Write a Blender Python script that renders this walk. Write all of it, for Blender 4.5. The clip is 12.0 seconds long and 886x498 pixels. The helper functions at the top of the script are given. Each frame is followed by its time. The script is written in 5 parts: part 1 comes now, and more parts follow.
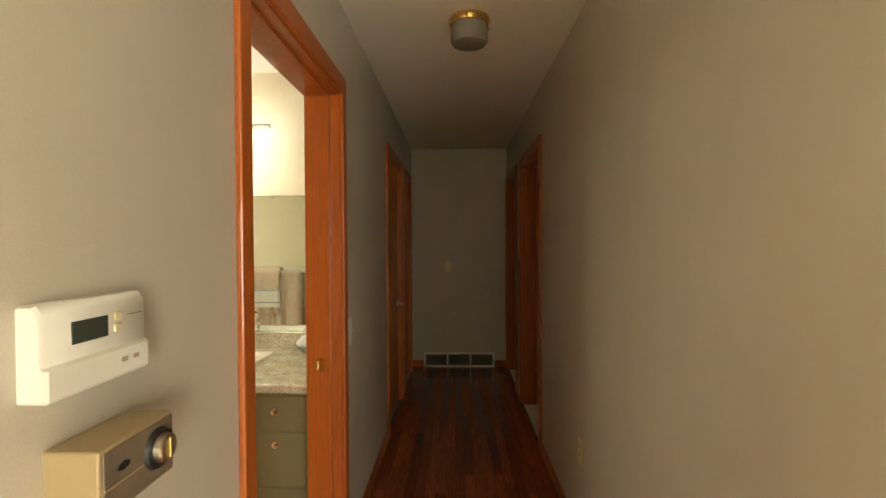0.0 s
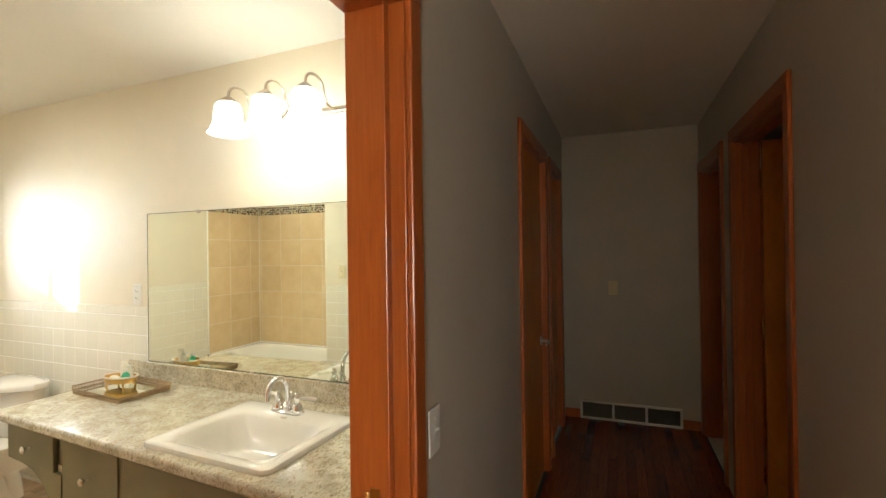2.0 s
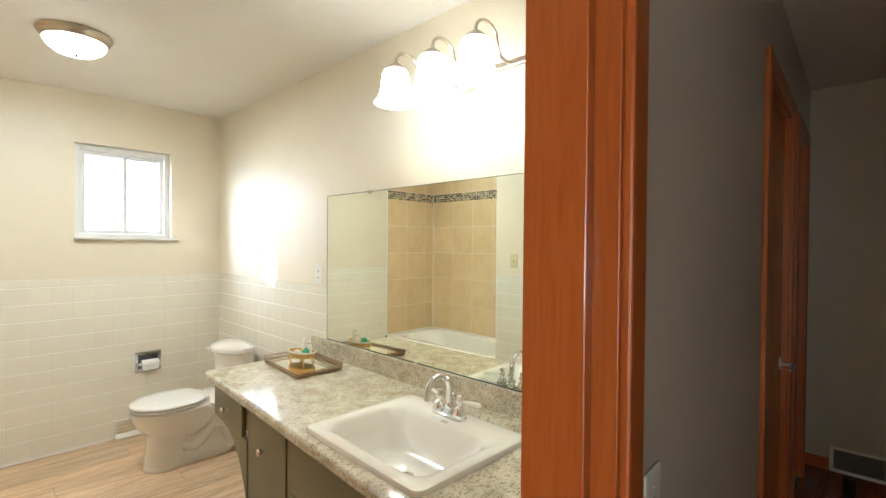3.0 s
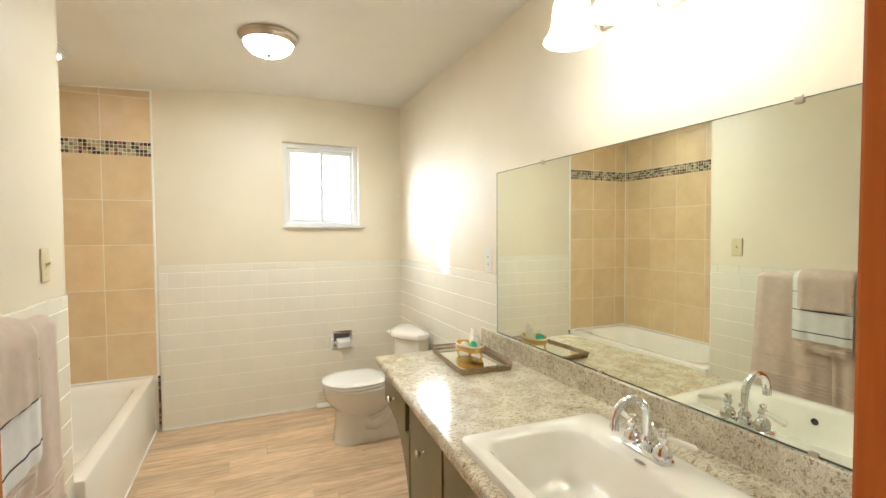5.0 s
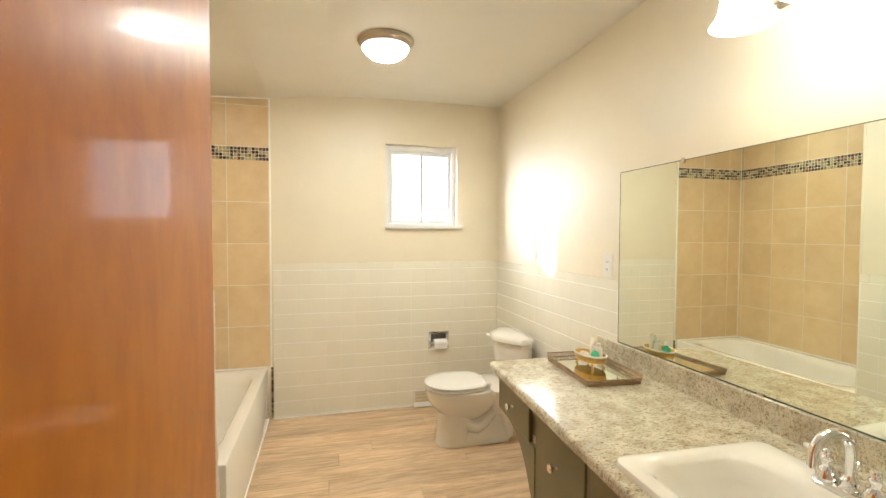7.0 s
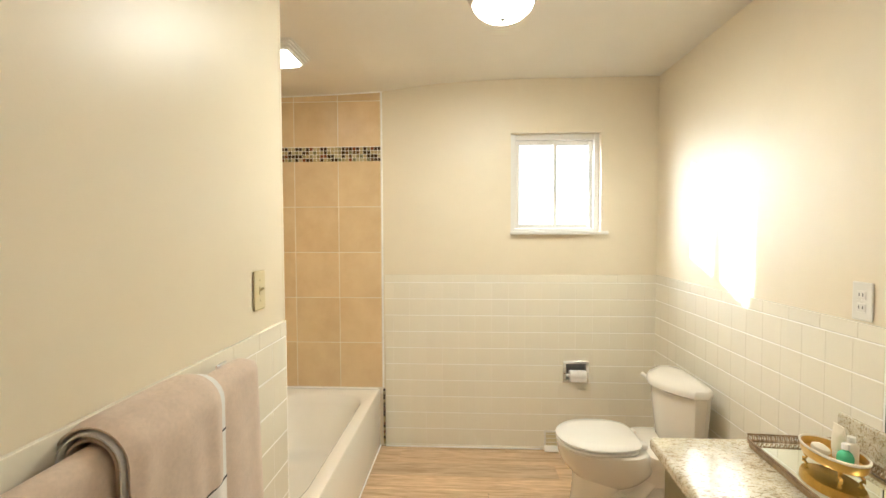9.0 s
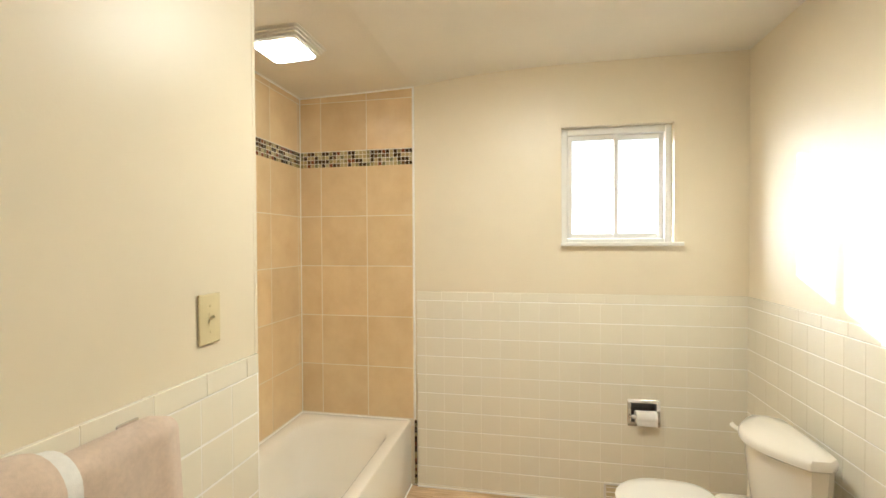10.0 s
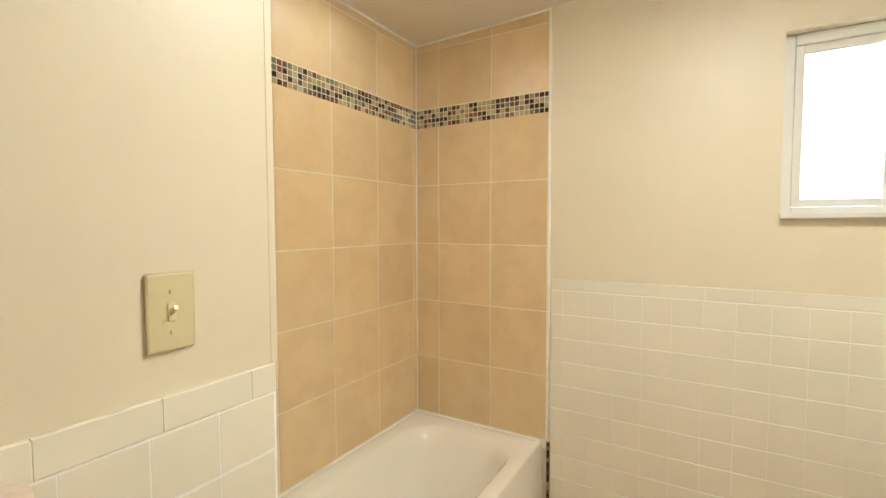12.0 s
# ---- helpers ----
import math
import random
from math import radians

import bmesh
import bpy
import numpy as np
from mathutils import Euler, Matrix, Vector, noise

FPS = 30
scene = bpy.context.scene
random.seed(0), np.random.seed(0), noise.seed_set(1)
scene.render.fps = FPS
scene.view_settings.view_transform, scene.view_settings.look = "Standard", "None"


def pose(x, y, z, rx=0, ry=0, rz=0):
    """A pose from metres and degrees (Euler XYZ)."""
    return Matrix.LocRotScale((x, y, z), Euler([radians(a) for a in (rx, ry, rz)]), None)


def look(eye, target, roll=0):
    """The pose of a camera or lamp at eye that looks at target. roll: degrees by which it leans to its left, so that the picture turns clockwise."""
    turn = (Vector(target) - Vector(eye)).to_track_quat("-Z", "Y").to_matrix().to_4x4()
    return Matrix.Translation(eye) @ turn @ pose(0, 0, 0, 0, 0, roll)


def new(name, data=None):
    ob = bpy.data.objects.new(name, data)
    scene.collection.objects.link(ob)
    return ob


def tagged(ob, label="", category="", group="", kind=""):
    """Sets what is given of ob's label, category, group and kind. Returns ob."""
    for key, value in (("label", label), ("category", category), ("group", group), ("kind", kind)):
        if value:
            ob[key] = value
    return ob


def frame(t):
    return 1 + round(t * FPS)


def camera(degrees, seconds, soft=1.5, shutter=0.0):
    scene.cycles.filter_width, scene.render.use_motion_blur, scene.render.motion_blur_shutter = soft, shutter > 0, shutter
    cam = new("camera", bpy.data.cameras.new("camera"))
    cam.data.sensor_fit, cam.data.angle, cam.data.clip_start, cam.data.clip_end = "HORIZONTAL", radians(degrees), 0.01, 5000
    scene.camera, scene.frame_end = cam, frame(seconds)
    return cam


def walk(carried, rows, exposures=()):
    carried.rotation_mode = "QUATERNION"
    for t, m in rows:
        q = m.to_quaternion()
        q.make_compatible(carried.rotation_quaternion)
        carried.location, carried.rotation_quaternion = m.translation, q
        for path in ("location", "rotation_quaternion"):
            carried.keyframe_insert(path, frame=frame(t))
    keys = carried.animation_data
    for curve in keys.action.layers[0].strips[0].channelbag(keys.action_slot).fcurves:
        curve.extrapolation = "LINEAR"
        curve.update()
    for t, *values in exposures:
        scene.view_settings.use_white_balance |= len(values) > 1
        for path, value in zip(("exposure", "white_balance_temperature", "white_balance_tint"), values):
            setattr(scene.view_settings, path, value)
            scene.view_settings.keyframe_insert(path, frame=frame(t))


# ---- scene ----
cam = camera(88.8, 12.0)
PATH = [
    (0, (0.251, 0.251, 1.406), (0.166, 2.249, 1.374), -0.3),
    (0.5, (0.275, 0.518, 1.425), (0.014, 2.501, 1.43), -0.4),
    (1, (0.256, 0.764, 1.445), (-0.139, 2.725, 1.468), -0.2),
    (1.5, (0.231, 0.985, 1.458), (-0.243, 2.928, 1.51), 0.2),
    (2, (0.197, 1.23, 1.456), (-0.551, 3.084, 1.467), -0.8),
    (2.5, (0.127, 1.414, 1.45), (-1.02, 3.052, 1.428), -0.2),
    (3, (-0.012, 1.529, 1.421), (-1.386, 2.981, 1.398), 0.5),
    (3.5, (-0.129, 1.629, 1.404), (-1.691, 2.879, 1.381), -0.6),
    (5.5, (-0.259, 1.793, 1.372), (-2.142, 2.461, 1.285), -0.1),
    (6, (-0.273, 1.755, 1.365), (-2.191, 2.314, 1.276), -0.1),
    (6.5, (-0.321, 1.68, 1.377), (-2.248, 2.209, 1.296), 0.4),
    (7, (-0.382, 1.586, 1.392), (-2.317, 2.087, 1.324), 0.2),
    (7.5, (-0.496, 1.553, 1.41), (-2.462, 1.9, 1.296), -0.7),
    (7.7, (-0.55, 1.571, 1.414), (-2.534, 1.79, 1.292), -0.8),
    (9.5, (-1.125, 1.83, 1.46), (-3.113, 1.622, 1.41), -0.3),
    (10, (-1.329, 1.883, 1.456), (-3.291, 1.493, 1.426), -0.3),
    (10.5, (-1.513, 1.887, 1.436), (-3.446, 1.378, 1.379), 1.0),
    (11, (-1.685, 1.846, 1.432), (-3.593, 1.253, 1.349), -0.1),
    (11.5, (-1.816, 1.84, 1.426), (-3.634, 1.009, 1.353), -1.1),
    (12, (-1.903, 1.831, 1.406), (-3.62, 0.81, 1.304), -0.1),
]
EXPOSURES = [(0.0, 1.74, 6250, 3), (0.7, 1.73, 6200, 5), (1.5, 1.70, 5980, 7), (2.5, 1.70, 5380, 8), (3.5, 1.66, 5130, 8), (5.5, 1.72, 5560, 9), (8.0, 1.72, 5800, 9), (9.5, 1.62, 5820, 9), (12.0, 1.50, 5880, 9)]
walk(cam, [(t, look(eye, target, roll)) for t, eye, target, roll in PATH], EXPOSURES)

# ---- world, sun and large lights ----
SUN_WAY = Vector((1.2, 1.0, -0.45)).normalized()
world = bpy.data.worlds.new("sky")
scene.world = world
world.use_nodes = True
wn = world.node_tree.nodes
sky = wn.new("ShaderNodeTexSky")
sky.sky_type = "NISHITA"
sky.sun_disc = False
sky.sun_elevation = math.asin(-SUN_WAY.z)
sky.sun_rotation = math.atan2(-SUN_WAY.x, -SUN_WAY.y)
wn["Background"].inputs["Strength"].default_value = 0.07
world.node_tree.links.new(sky.outputs[0], wn["Background"].inputs["Color"])

sun = new("sun", bpy.data.lights.new("sun", "SUN"))
sun.data.energy = 5.0
sun.data.angle = radians(1.2)
sun.data.color = (0.96, 0.98, 1.0)
sun.matrix_world = look((-30, -25, 12), Vector((-30, -25, 12)) + SUN_WAY)


def window_light(name, eye, target, w, h, watts, colour, spread=180):
    lamp = new(name, bpy.data.lights.new(name, "AREA"))
    lamp.data.shape = "RECTANGLE"
    lamp.data.size, lamp.data.size_y = w, h
    lamp.data.energy, lamp.data.color = watts, colour
    lamp.data.spread = radians(spread)
    lamp.matrix_world = look(eye, target)
    return lamp


LIVING_WATTS, BED_WATTS = 56.0, 0.015
# Lamps at added, unseen living-room windows, warmed and aimed to light the hall.
window_light("living_room_fill", (-2.55, -2.2, 1.5), (0.2, -1.2, -0.3), 2.0, 1.3, 0.45 * LIVING_WATTS, (1.0, 0.90, 0.70), 120)
window_light("living_room_fill", (3.35, -2.2, 1.5), (0.3, -1.2, -0.3), 2.0, 1.3, 0.50 * LIVING_WATTS, (1.0, 0.89, 0.69), 120)
window_light("living_room_fill", (2.2, -4.45, 1.1), (0.3, 0.0, 1.4), 1.4, 1.9, 0.46 * LIVING_WATTS, (1.0, 0.92, 0.80), 120)
window_light("daylight_bedroom", (3.33, 4.0, 1.5), (0, 4.0, 1.5), 1.2, 1.0, BED_WATTS, (0.82, 0.9, 1.0))
SHADE_GLOW, DOME_GLOW, FAN_GLOW = 3.3, 108.0, 4.2


# ---- materials ----
def node_material(name, base, rough=0.5, metal=0.0, spread=0.0, scale=8.0, stretch=(1, 1, 1), bump=0.0, bump_scale=60.0,
                  coat=0.0, random_tint=0.0, rough_spread=0.0, detail=4.0, alt=None, bump_stretch=None, glow=0.0, sheen=0.0):
    """A principled surface: large and small noise in world space between base and alt, fine relief, and a tint by object."""
    m = bpy.data.materials.new(name)
    m.use_nodes = True
    nt = m.node_tree
    b = nt.nodes["Principled BSDF"]
    b.inputs["Roughness"].default_value = rough
    b.inputs["Metallic"].default_value = metal
    b.inputs["Coat Weight"].default_value = coat
    b.inputs["Coat Roughness"].default_value = 0.06
    b.inputs["Sheen Weight"].default_value = sheen
    b.inputs["Base Color"].default_value = (*base, 1)
    geo = nt.nodes.new("ShaderNodeNewGeometry")

    def scaled(vec):
        mul = nt.nodes.new("ShaderNodeVectorMath")
        mul.operation = "MULTIPLY"
        mul.inputs[1].default_value = vec
        nt.links.new(geo.outputs["Position"], mul.inputs[0])
        if random_tint:
            info = nt.nodes.new("ShaderNodeObjectInfo")
            add = nt.nodes.new("ShaderNodeVectorMath")
            add.operation = "ADD"
            big = nt.nodes.new("ShaderNodeMath")
            big.operation = "MULTIPLY"
            big.inputs[1].default_value = 37.0
            nt.links.new(info.outputs["Random"], big.inputs[0])
            nt.links.new(mul.outputs[0], add.inputs[0])
            nt.links.new(big.outputs[0], add.inputs[1])
            return add.outputs[0]
        return mul.outputs[0]

    if spread or alt:
        n1 = nt.nodes.new("ShaderNodeTexNoise")
        n1.inputs["Scale"].default_value = scale
        n1.inputs["Detail"].default_value = detail
        n1.inputs["Roughness"].default_value = 0.6
        nt.links.new(scaled(stretch), n1.inputs["Vector"])
        n2 = nt.nodes.new("ShaderNodeTexNoise")
        n2.inputs["Scale"].default_value = scale * 0.17
        n2.inputs["Detail"].default_value = 2.0
        nt.links.new(geo.outputs["Position"], n2.inputs["Vector"])
        half = nt.nodes.new("ShaderNodeMath")
        half.operation = "MULTIPLY_ADD"
        half.inputs[1].default_value = 0.45
        nt.links.new(n2.outputs["Fac"], half.inputs[0])
        two = nt.nodes.new("ShaderNodeMath")
        two.operation = "MULTIPLY"
        two.inputs[1].default_value = 0.55
        nt.links.new(n1.outputs["Fac"], two.inputs[0])
        nt.links.new(two.outputs[0], half.inputs[2])
        ramp = nt.nodes.new("ShaderNodeValToRGB")
        ramp.color_ramp.elements[0].position = 0.36
        ramp.color_ramp.elements[1].position = 0.64
        lo = alt if alt else tuple(c * (1 - spread) for c in base)
        hi = base if alt else tuple(min(1, c * (1 + spread)) for c in base)
        ramp.color_ramp.elements[0].color = (*lo, 1)
        ramp.color_ramp.elements[1].color = (*hi, 1)
        nt.links.new(half.outputs[0], ramp.inputs[0])
        colour = ramp.outputs[0]
        if random_tint:
            info = nt.nodes.new("ShaderNodeObjectInfo")
            tint = nt.nodes.new("ShaderNodeMapRange")
            tint.inputs["To Min"].default_value = 1 - random_tint
            tint.inputs["To Max"].default_value = 1 + random_tint
            nt.links.new(info.outputs["Random"], tint.inputs["Value"])
            mix = nt.nodes.new("ShaderNodeVectorMath")
            mix.operation = "SCALE"
            nt.links.new(colour, mix.inputs[0])
            nt.links.new(tint.outputs[0], mix.inputs["Scale"])
            colour = mix.outputs[0]
        nt.links.new(colour, b.inputs["Base Color"])
        if rough_spread:
            rr = nt.nodes.new("ShaderNodeMapRange")
            rr.inputs["To Min"].default_value = max(0.02, rough - rough_spread)
            rr.inputs["To Max"].default_value = rough + rough_spread
            nt.links.new(n2.outputs["Fac"], rr.inputs["Value"])
            nt.links.new(rr.outputs[0], b.inputs["Roughness"])
    if bump:
        nb = nt.nodes.new("ShaderNodeTexNoise")
        nb.inputs["Scale"].default_value = bump_scale
        nb.inputs["Detail"].default_value = 3.0
        nt.links.new(scaled(bump_stretch or stretch), nb.inputs["Vector"])
        bp = nt.nodes.new("ShaderNodeBump")
        bp.inputs["Strength"].default_value = bump
        bp.inputs["Distance"].default_value = 0.004
        nt.links.new(nb.outputs["Fac"], bp.inputs["Height"])
        nt.links.new(bp.outputs[0], b.inputs["Normal"])
    if glow:
        b.inputs["Emission Color"].default_value = (*base, 1)
        b.inputs["Emission Strength"].default_value = glow
    return m


def granite_material():
    m = bpy.data.materials.new("granite_laminate")
    m.use_nodes = True
    nt = m.node_tree
    b = nt.nodes["Principled BSDF"]
    b.inputs["Roughness"].default_value = 0.14
    b.inputs["Specular IOR Level"].default_value = 0.9
    geo = nt.nodes.new("ShaderNodeNewGeometry")
    mul = nt.nodes.new("ShaderNodeVectorMath")
    mul.operation = "MULTIPLY"
    mul.inputs[1].default_value = (1.25, 0.6, 1.0)
    nt.links.new(geo.outputs["Position"], mul.inputs[0])
    fine = nt.nodes.new("ShaderNodeTexNoise")
    fine.inputs["Scale"].default_value = 100.0
    fine.inputs["Detail"].default_value = 5.0
    fine.inputs["Roughness"].default_value = 0.62
    fine.inputs["Distortion"].default_value = 1.1
    nt.links.new(mul.outputs[0], fine.inputs["Vector"])
    ramp = nt.nodes.new("ShaderNodeValToRGB")
    els = ramp.color_ramp.elements
    els[0].position, els[0].color = 0.29, (0.16, 0.12, 0.07, 1)
    els[1].position, els[1].color = 0.39, (0.39, 0.32, 0.20, 1)
    for p, c in ((0.46, (0.60, 0.52, 0.35, 1)), (0.52, (0.70, 0.645, 0.49, 1)), (0.58, (0.74, 0.69, 0.56, 1)), (0.66, (0.47, 0.43, 0.31, 1)), (0.74, (0.30, 0.27, 0.19, 1))):
        e = els.new(p)
        e.color = c
    nt.links.new(fine.outputs["Fac"], ramp.inputs[0])
    big = nt.nodes.new("ShaderNodeTexNoise")
    big.inputs["Scale"].default_value = 13.0
    big.inputs["Detail"].default_value = 3.0
    nt.links.new(geo.outputs["Position"], big.inputs["Vector"])
    r2 = nt.nodes.new("ShaderNodeValToRGB")
    r2.color_ramp.elements[0].position, r2.color_ramp.elements[0].color = 0.36, (0.66, 0.61, 0.54, 1)
    r2.color_ramp.elements[1].position, r2.color_ramp.elements[1].color = 0.6, (1.0, 1.0, 0.98, 1)
    nt.links.new(big.outputs["Fac"], r2.inputs[0])
    mix = nt.nodes.new("ShaderNodeMix")
    mix.data_type, mix.blend_type = "RGBA", "MULTIPLY"
    mix.inputs["Factor"].default_value = 0.72
    nt.links.new(ramp.outputs[0], mix.inputs["A"])
    nt.links.new(r2.outputs[0], mix.inputs["B"])
    nt.links.new(mix.outputs["Result"], b.inputs["Base Color"])
    return m


def mosaic_material():
    m = bpy.data.materials.new("glass_mosaic")
    m.use_nodes = True
    nt = m.node_tree
    b = nt.nodes["Principled BSDF"]
    b.inputs["Roughness"].default_value = 0.14
    info = nt.nodes.new("ShaderNodeObjectInfo")
    ramp = nt.nodes.new("ShaderNodeValToRGB")
    ramp.color_ramp.interpolation = "CONSTANT"
    els = ramp.color_ramp.elements
    els[0].position, els[0].color = 0.0, (0.05, 0.030, 0.018, 1)
    els[1].position, els[1].color = 0.22, (0.45, 0.35, 0.17, 1)
    for p, c in ((0.44, (0.30, 0.25, 0.12, 1)), (0.60, (0.14, 0.08, 0.04, 1)), (0.72, (0.21, 0.07, 0.035, 1)),
                 (0.80, (0.20, 0.19, 0.10, 1)), (0.88, (0.48, 0.41, 0.24, 1))):
        e = els.new(p)
        e.color = c
    nt.links.new(info.outputs["Random"], ramp.inputs[0])
    nt.links.new(ramp.outputs[0], b.inputs["Base Color"])
    return m


def wood_material(name, dark, light, grain, rough, coat, tint=0.0, figure=2.2, gloss=0.5):
    """Varnished wood: long grain lines bent by a slow noise, over fine pores. grain: how often lines come along x, y and z."""
    m = bpy.data.materials.new(name)
    m.use_nodes = True
    nt = m.node_tree
    b = nt.nodes["Principled BSDF"]
    b.inputs["Roughness"].default_value = rough
    b.inputs["Specular IOR Level"].default_value = gloss
    b.inputs["Coat Weight"].default_value = coat
    b.inputs["Coat Roughness"].default_value = 0.07
    geo = nt.nodes.new("ShaderNodeNewGeometry")
    info = nt.nodes.new("ShaderNodeObjectInfo")
    big = nt.nodes.new("ShaderNodeMath")
    big.operation = "MULTIPLY"
    big.inputs[1].default_value = 23.0 if tint else 0.0
    nt.links.new(info.outputs["Random"], big.inputs[0])
    mul = nt.nodes.new("ShaderNodeVectorMath")
    mul.operation = "MULTIPLY_ADD"
    mul.inputs[1].default_value = grain
    nt.links.new(geo.outputs["Position"], mul.inputs[0])
    nt.links.new(big.outputs[0], mul.inputs[2])
    n1 = nt.nodes.new("ShaderNodeTexNoise")
    n1.inputs["Scale"].default_value = 1.0
    n1.inputs["Detail"].default_value = 5.0
    n1.inputs["Roughness"].default_value = 0.65
    n1.inputs["Distortion"].default_value = figure
    nt.links.new(mul.outputs[0], n1.inputs["Vector"])
    n2 = nt.nodes.new("ShaderNodeTexNoise")
    n2.inputs["Scale"].default_value = 6.0
    n2.inputs["Detail"].default_value = 4.0
    nt.links.new(mul.outputs[0], n2.inputs["Vector"])
    add = nt.nodes.new("ShaderNodeMath")
    add.operation = "MULTIPLY_ADD"
    add.inputs[1].default_value = 0.35
    nt.links.new(n2.outputs["Fac"], add.inputs[0])
    two = nt.nodes.new("ShaderNodeMath")
    two.operation = "MULTIPLY"
    two.inputs[1].default_value = 0.65
    nt.links.new(n1.outputs["Fac"], two.inputs[0])
    nt.links.new(two.outputs[0], add.inputs[2])
    ramp = nt.nodes.new("ShaderNodeValToRGB")
    ramp.color_ramp.elements[0].position, ramp.color_ramp.elements[0].color = 0.36, (*dark, 1)
    ramp.color_ramp.elements[1].position, ramp.color_ramp.elements[1].color = 0.62, (*light, 1)
    nt.links.new(add.outputs[0], ramp.inputs[0])
    tr = nt.nodes.new("ShaderNodeMapRange")
    tr.inputs["To Min"].default_value = 1 - tint
    tr.inputs["To Max"].default_value = 1 + tint
    nt.links.new(info.outputs["Random"], tr.inputs["Value"])
    sc = nt.nodes.new("ShaderNodeVectorMath")
    sc.operation = "SCALE"
    nt.links.new(ramp.outputs[0], sc.inputs[0])
    nt.links.new(tr.outputs[0], sc.inputs["Scale"])
    nt.links.new(sc.outputs[0], b.inputs["Base Color"])
    bp = nt.nodes.new("ShaderNodeBump")
    bp.inputs["Strength"].default_value = 0.07
    bp.inputs["Distance"].default_value = 0.002
    nt.links.new(add.outputs[0], bp.inputs["Height"])
    nt.links.new(bp.outputs[0], b.inputs["Normal"])
    return m


def glass_material():
    m = bpy.data.materials.new("window_glass")
    m.use_nodes = True
    b = m.node_tree.nodes["Principled BSDF"]
    b.inputs["Base Color"].default_value = (0.97, 0.99, 0.98, 1)
    b.inputs["Roughness"].default_value = 0.0
    b.inputs["Transmission Weight"].default_value = 1.0
    b.inputs["IOR"].default_value = 1.45
    return m


M_WALL = node_material("wall_paint", (0.785, 0.70, 0.53), 0.42, spread=0.03, scale=3.0, bump=0.045, bump_scale=220.0, rough_spread=0.06)
# Hall's dimness is put into its wall tone, bounced light into its ceiling tone.
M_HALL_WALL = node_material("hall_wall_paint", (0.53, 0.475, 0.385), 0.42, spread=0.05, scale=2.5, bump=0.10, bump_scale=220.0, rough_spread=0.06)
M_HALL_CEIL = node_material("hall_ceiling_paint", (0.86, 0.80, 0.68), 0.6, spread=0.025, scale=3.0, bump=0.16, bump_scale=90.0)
M_CEIL = node_material("ceiling_paint", (0.80, 0.755, 0.66), 0.55, spread=0.025, scale=3.0, bump=0.16, bump_scale=90.0)
M_WHITE_TILE = node_material("white_glazed_tile", (0.84, 0.79, 0.65), 0.13, spread=0.012, scale=5.0, bump=0.012, bump_scale=14.0, random_tint=0.012)
M_GROUT = node_material("white_grout", (0.93, 0.91, 0.86), 0.8, spread=0.06, scale=40.0, bump=0.2, bump_scale=300.0)
M_TUB_TILE = node_material("beige_stone_tile", (0.79, 0.615, 0.365), 0.30, spread=0.0, alt=(0.69, 0.50, 0.27), scale=7.0, bump=0.06, bump_scale=50.0, random_tint=0.05, detail=7.0)
M_TUB_GROUT = node_material("cream_grout", (0.84, 0.78, 0.67), 0.8, spread=0.05, scale=40.0)
M_MOSAIC = mosaic_material()
M_TRIM = wood_material("varnished_fir_trim", (0.36, 0.086, 0.013), (0.44, 0.116, 0.019), (24, 24, 1.5), 0.32, 0.25, gloss=0.3)
M_DOOR = wood_material("varnished_door_veneer", (0.50, 0.14, 0.010), (0.64, 0.218, 0.015), (5, 5, 2.2), 0.42, 0.26, figure=0.8, gloss=0.12)
M_HALL_FLOOR = wood_material("dark_red_oak_strip", (0.15, 0.034, 0.011), (0.33, 0.09, 0.028), (70, 2.5, 70), 0.24, 0.45, tint=0.35)
M_BATH_FLOOR = wood_material("light_oak_vinyl_plank", (0.47, 0.30, 0.155), (0.79, 0.585, 0.37), (15, 1.5, 15), 0.36, 0.15, tint=0.13, figure=1.4)
M_GRANITE = granite_material()
M_BISQUE = node_material("bisque_enamel", (0.87, 0.83, 0.735), 0.09, spread=0.01, scale=4.0, coat=0.4)
M_CHINA = node_material("white_vitreous_china", (0.82, 0.775, 0.68), 0.08, spread=0.01, scale=4.0, coat=0.4)
M_SEAT = node_material("white_enamelled_seat", (0.84, 0.81, 0.74), 0.16, spread=0.01, scale=4.0)
M_CHROME = node_material("chrome", (0.86, 0.87, 0.88), 0.06, 1.0, spread=0.02, scale=20.0)
M_NICKEL = node_material("brushed_nickel", (0.55, 0.48, 0.38), 0.34, 1.0, spread=0.05, scale=30.0)
M_BRASS = node_material("brass", (0.70, 0.47, 0.16), 0.25, 1.0, spread=0.08, scale=25.0)
M_BRONZE = node_material("antique_bronze", (0.38, 0.27, 0.155), 0.38, 1.0, spread=0.25, scale=60.0, bump=0.3, bump_scale=160.0)
M_GOLD = node_material("gold_resin", (0.66, 0.40, 0.10), 0.32, 0.7, spread=0.12, scale=40.0)
M_OLIVE = node_material("olive_grey_paint", (0.19, 0.165, 0.080), 0.38, spread=0.08, scale=6.0, bump=0.10, bump_scale=120.0, rough_spread=0.08)
# Near-black: dark floor joints, and shade put into the toe kick's colour.
M_SHADOW_GAP = node_material("gap_shade_dark", (0.045, 0.036, 0.022), 0.7, spread=0.1)
M_MIRROR = node_material("silvered_mirror", (0.88, 0.92, 0.83), 0.0, 1.0)
M_MIRROR_EDGE = node_material("mirror_edge", (0.08, 0.10, 0.08), 0.2, spread=0.2, scale=60.0)
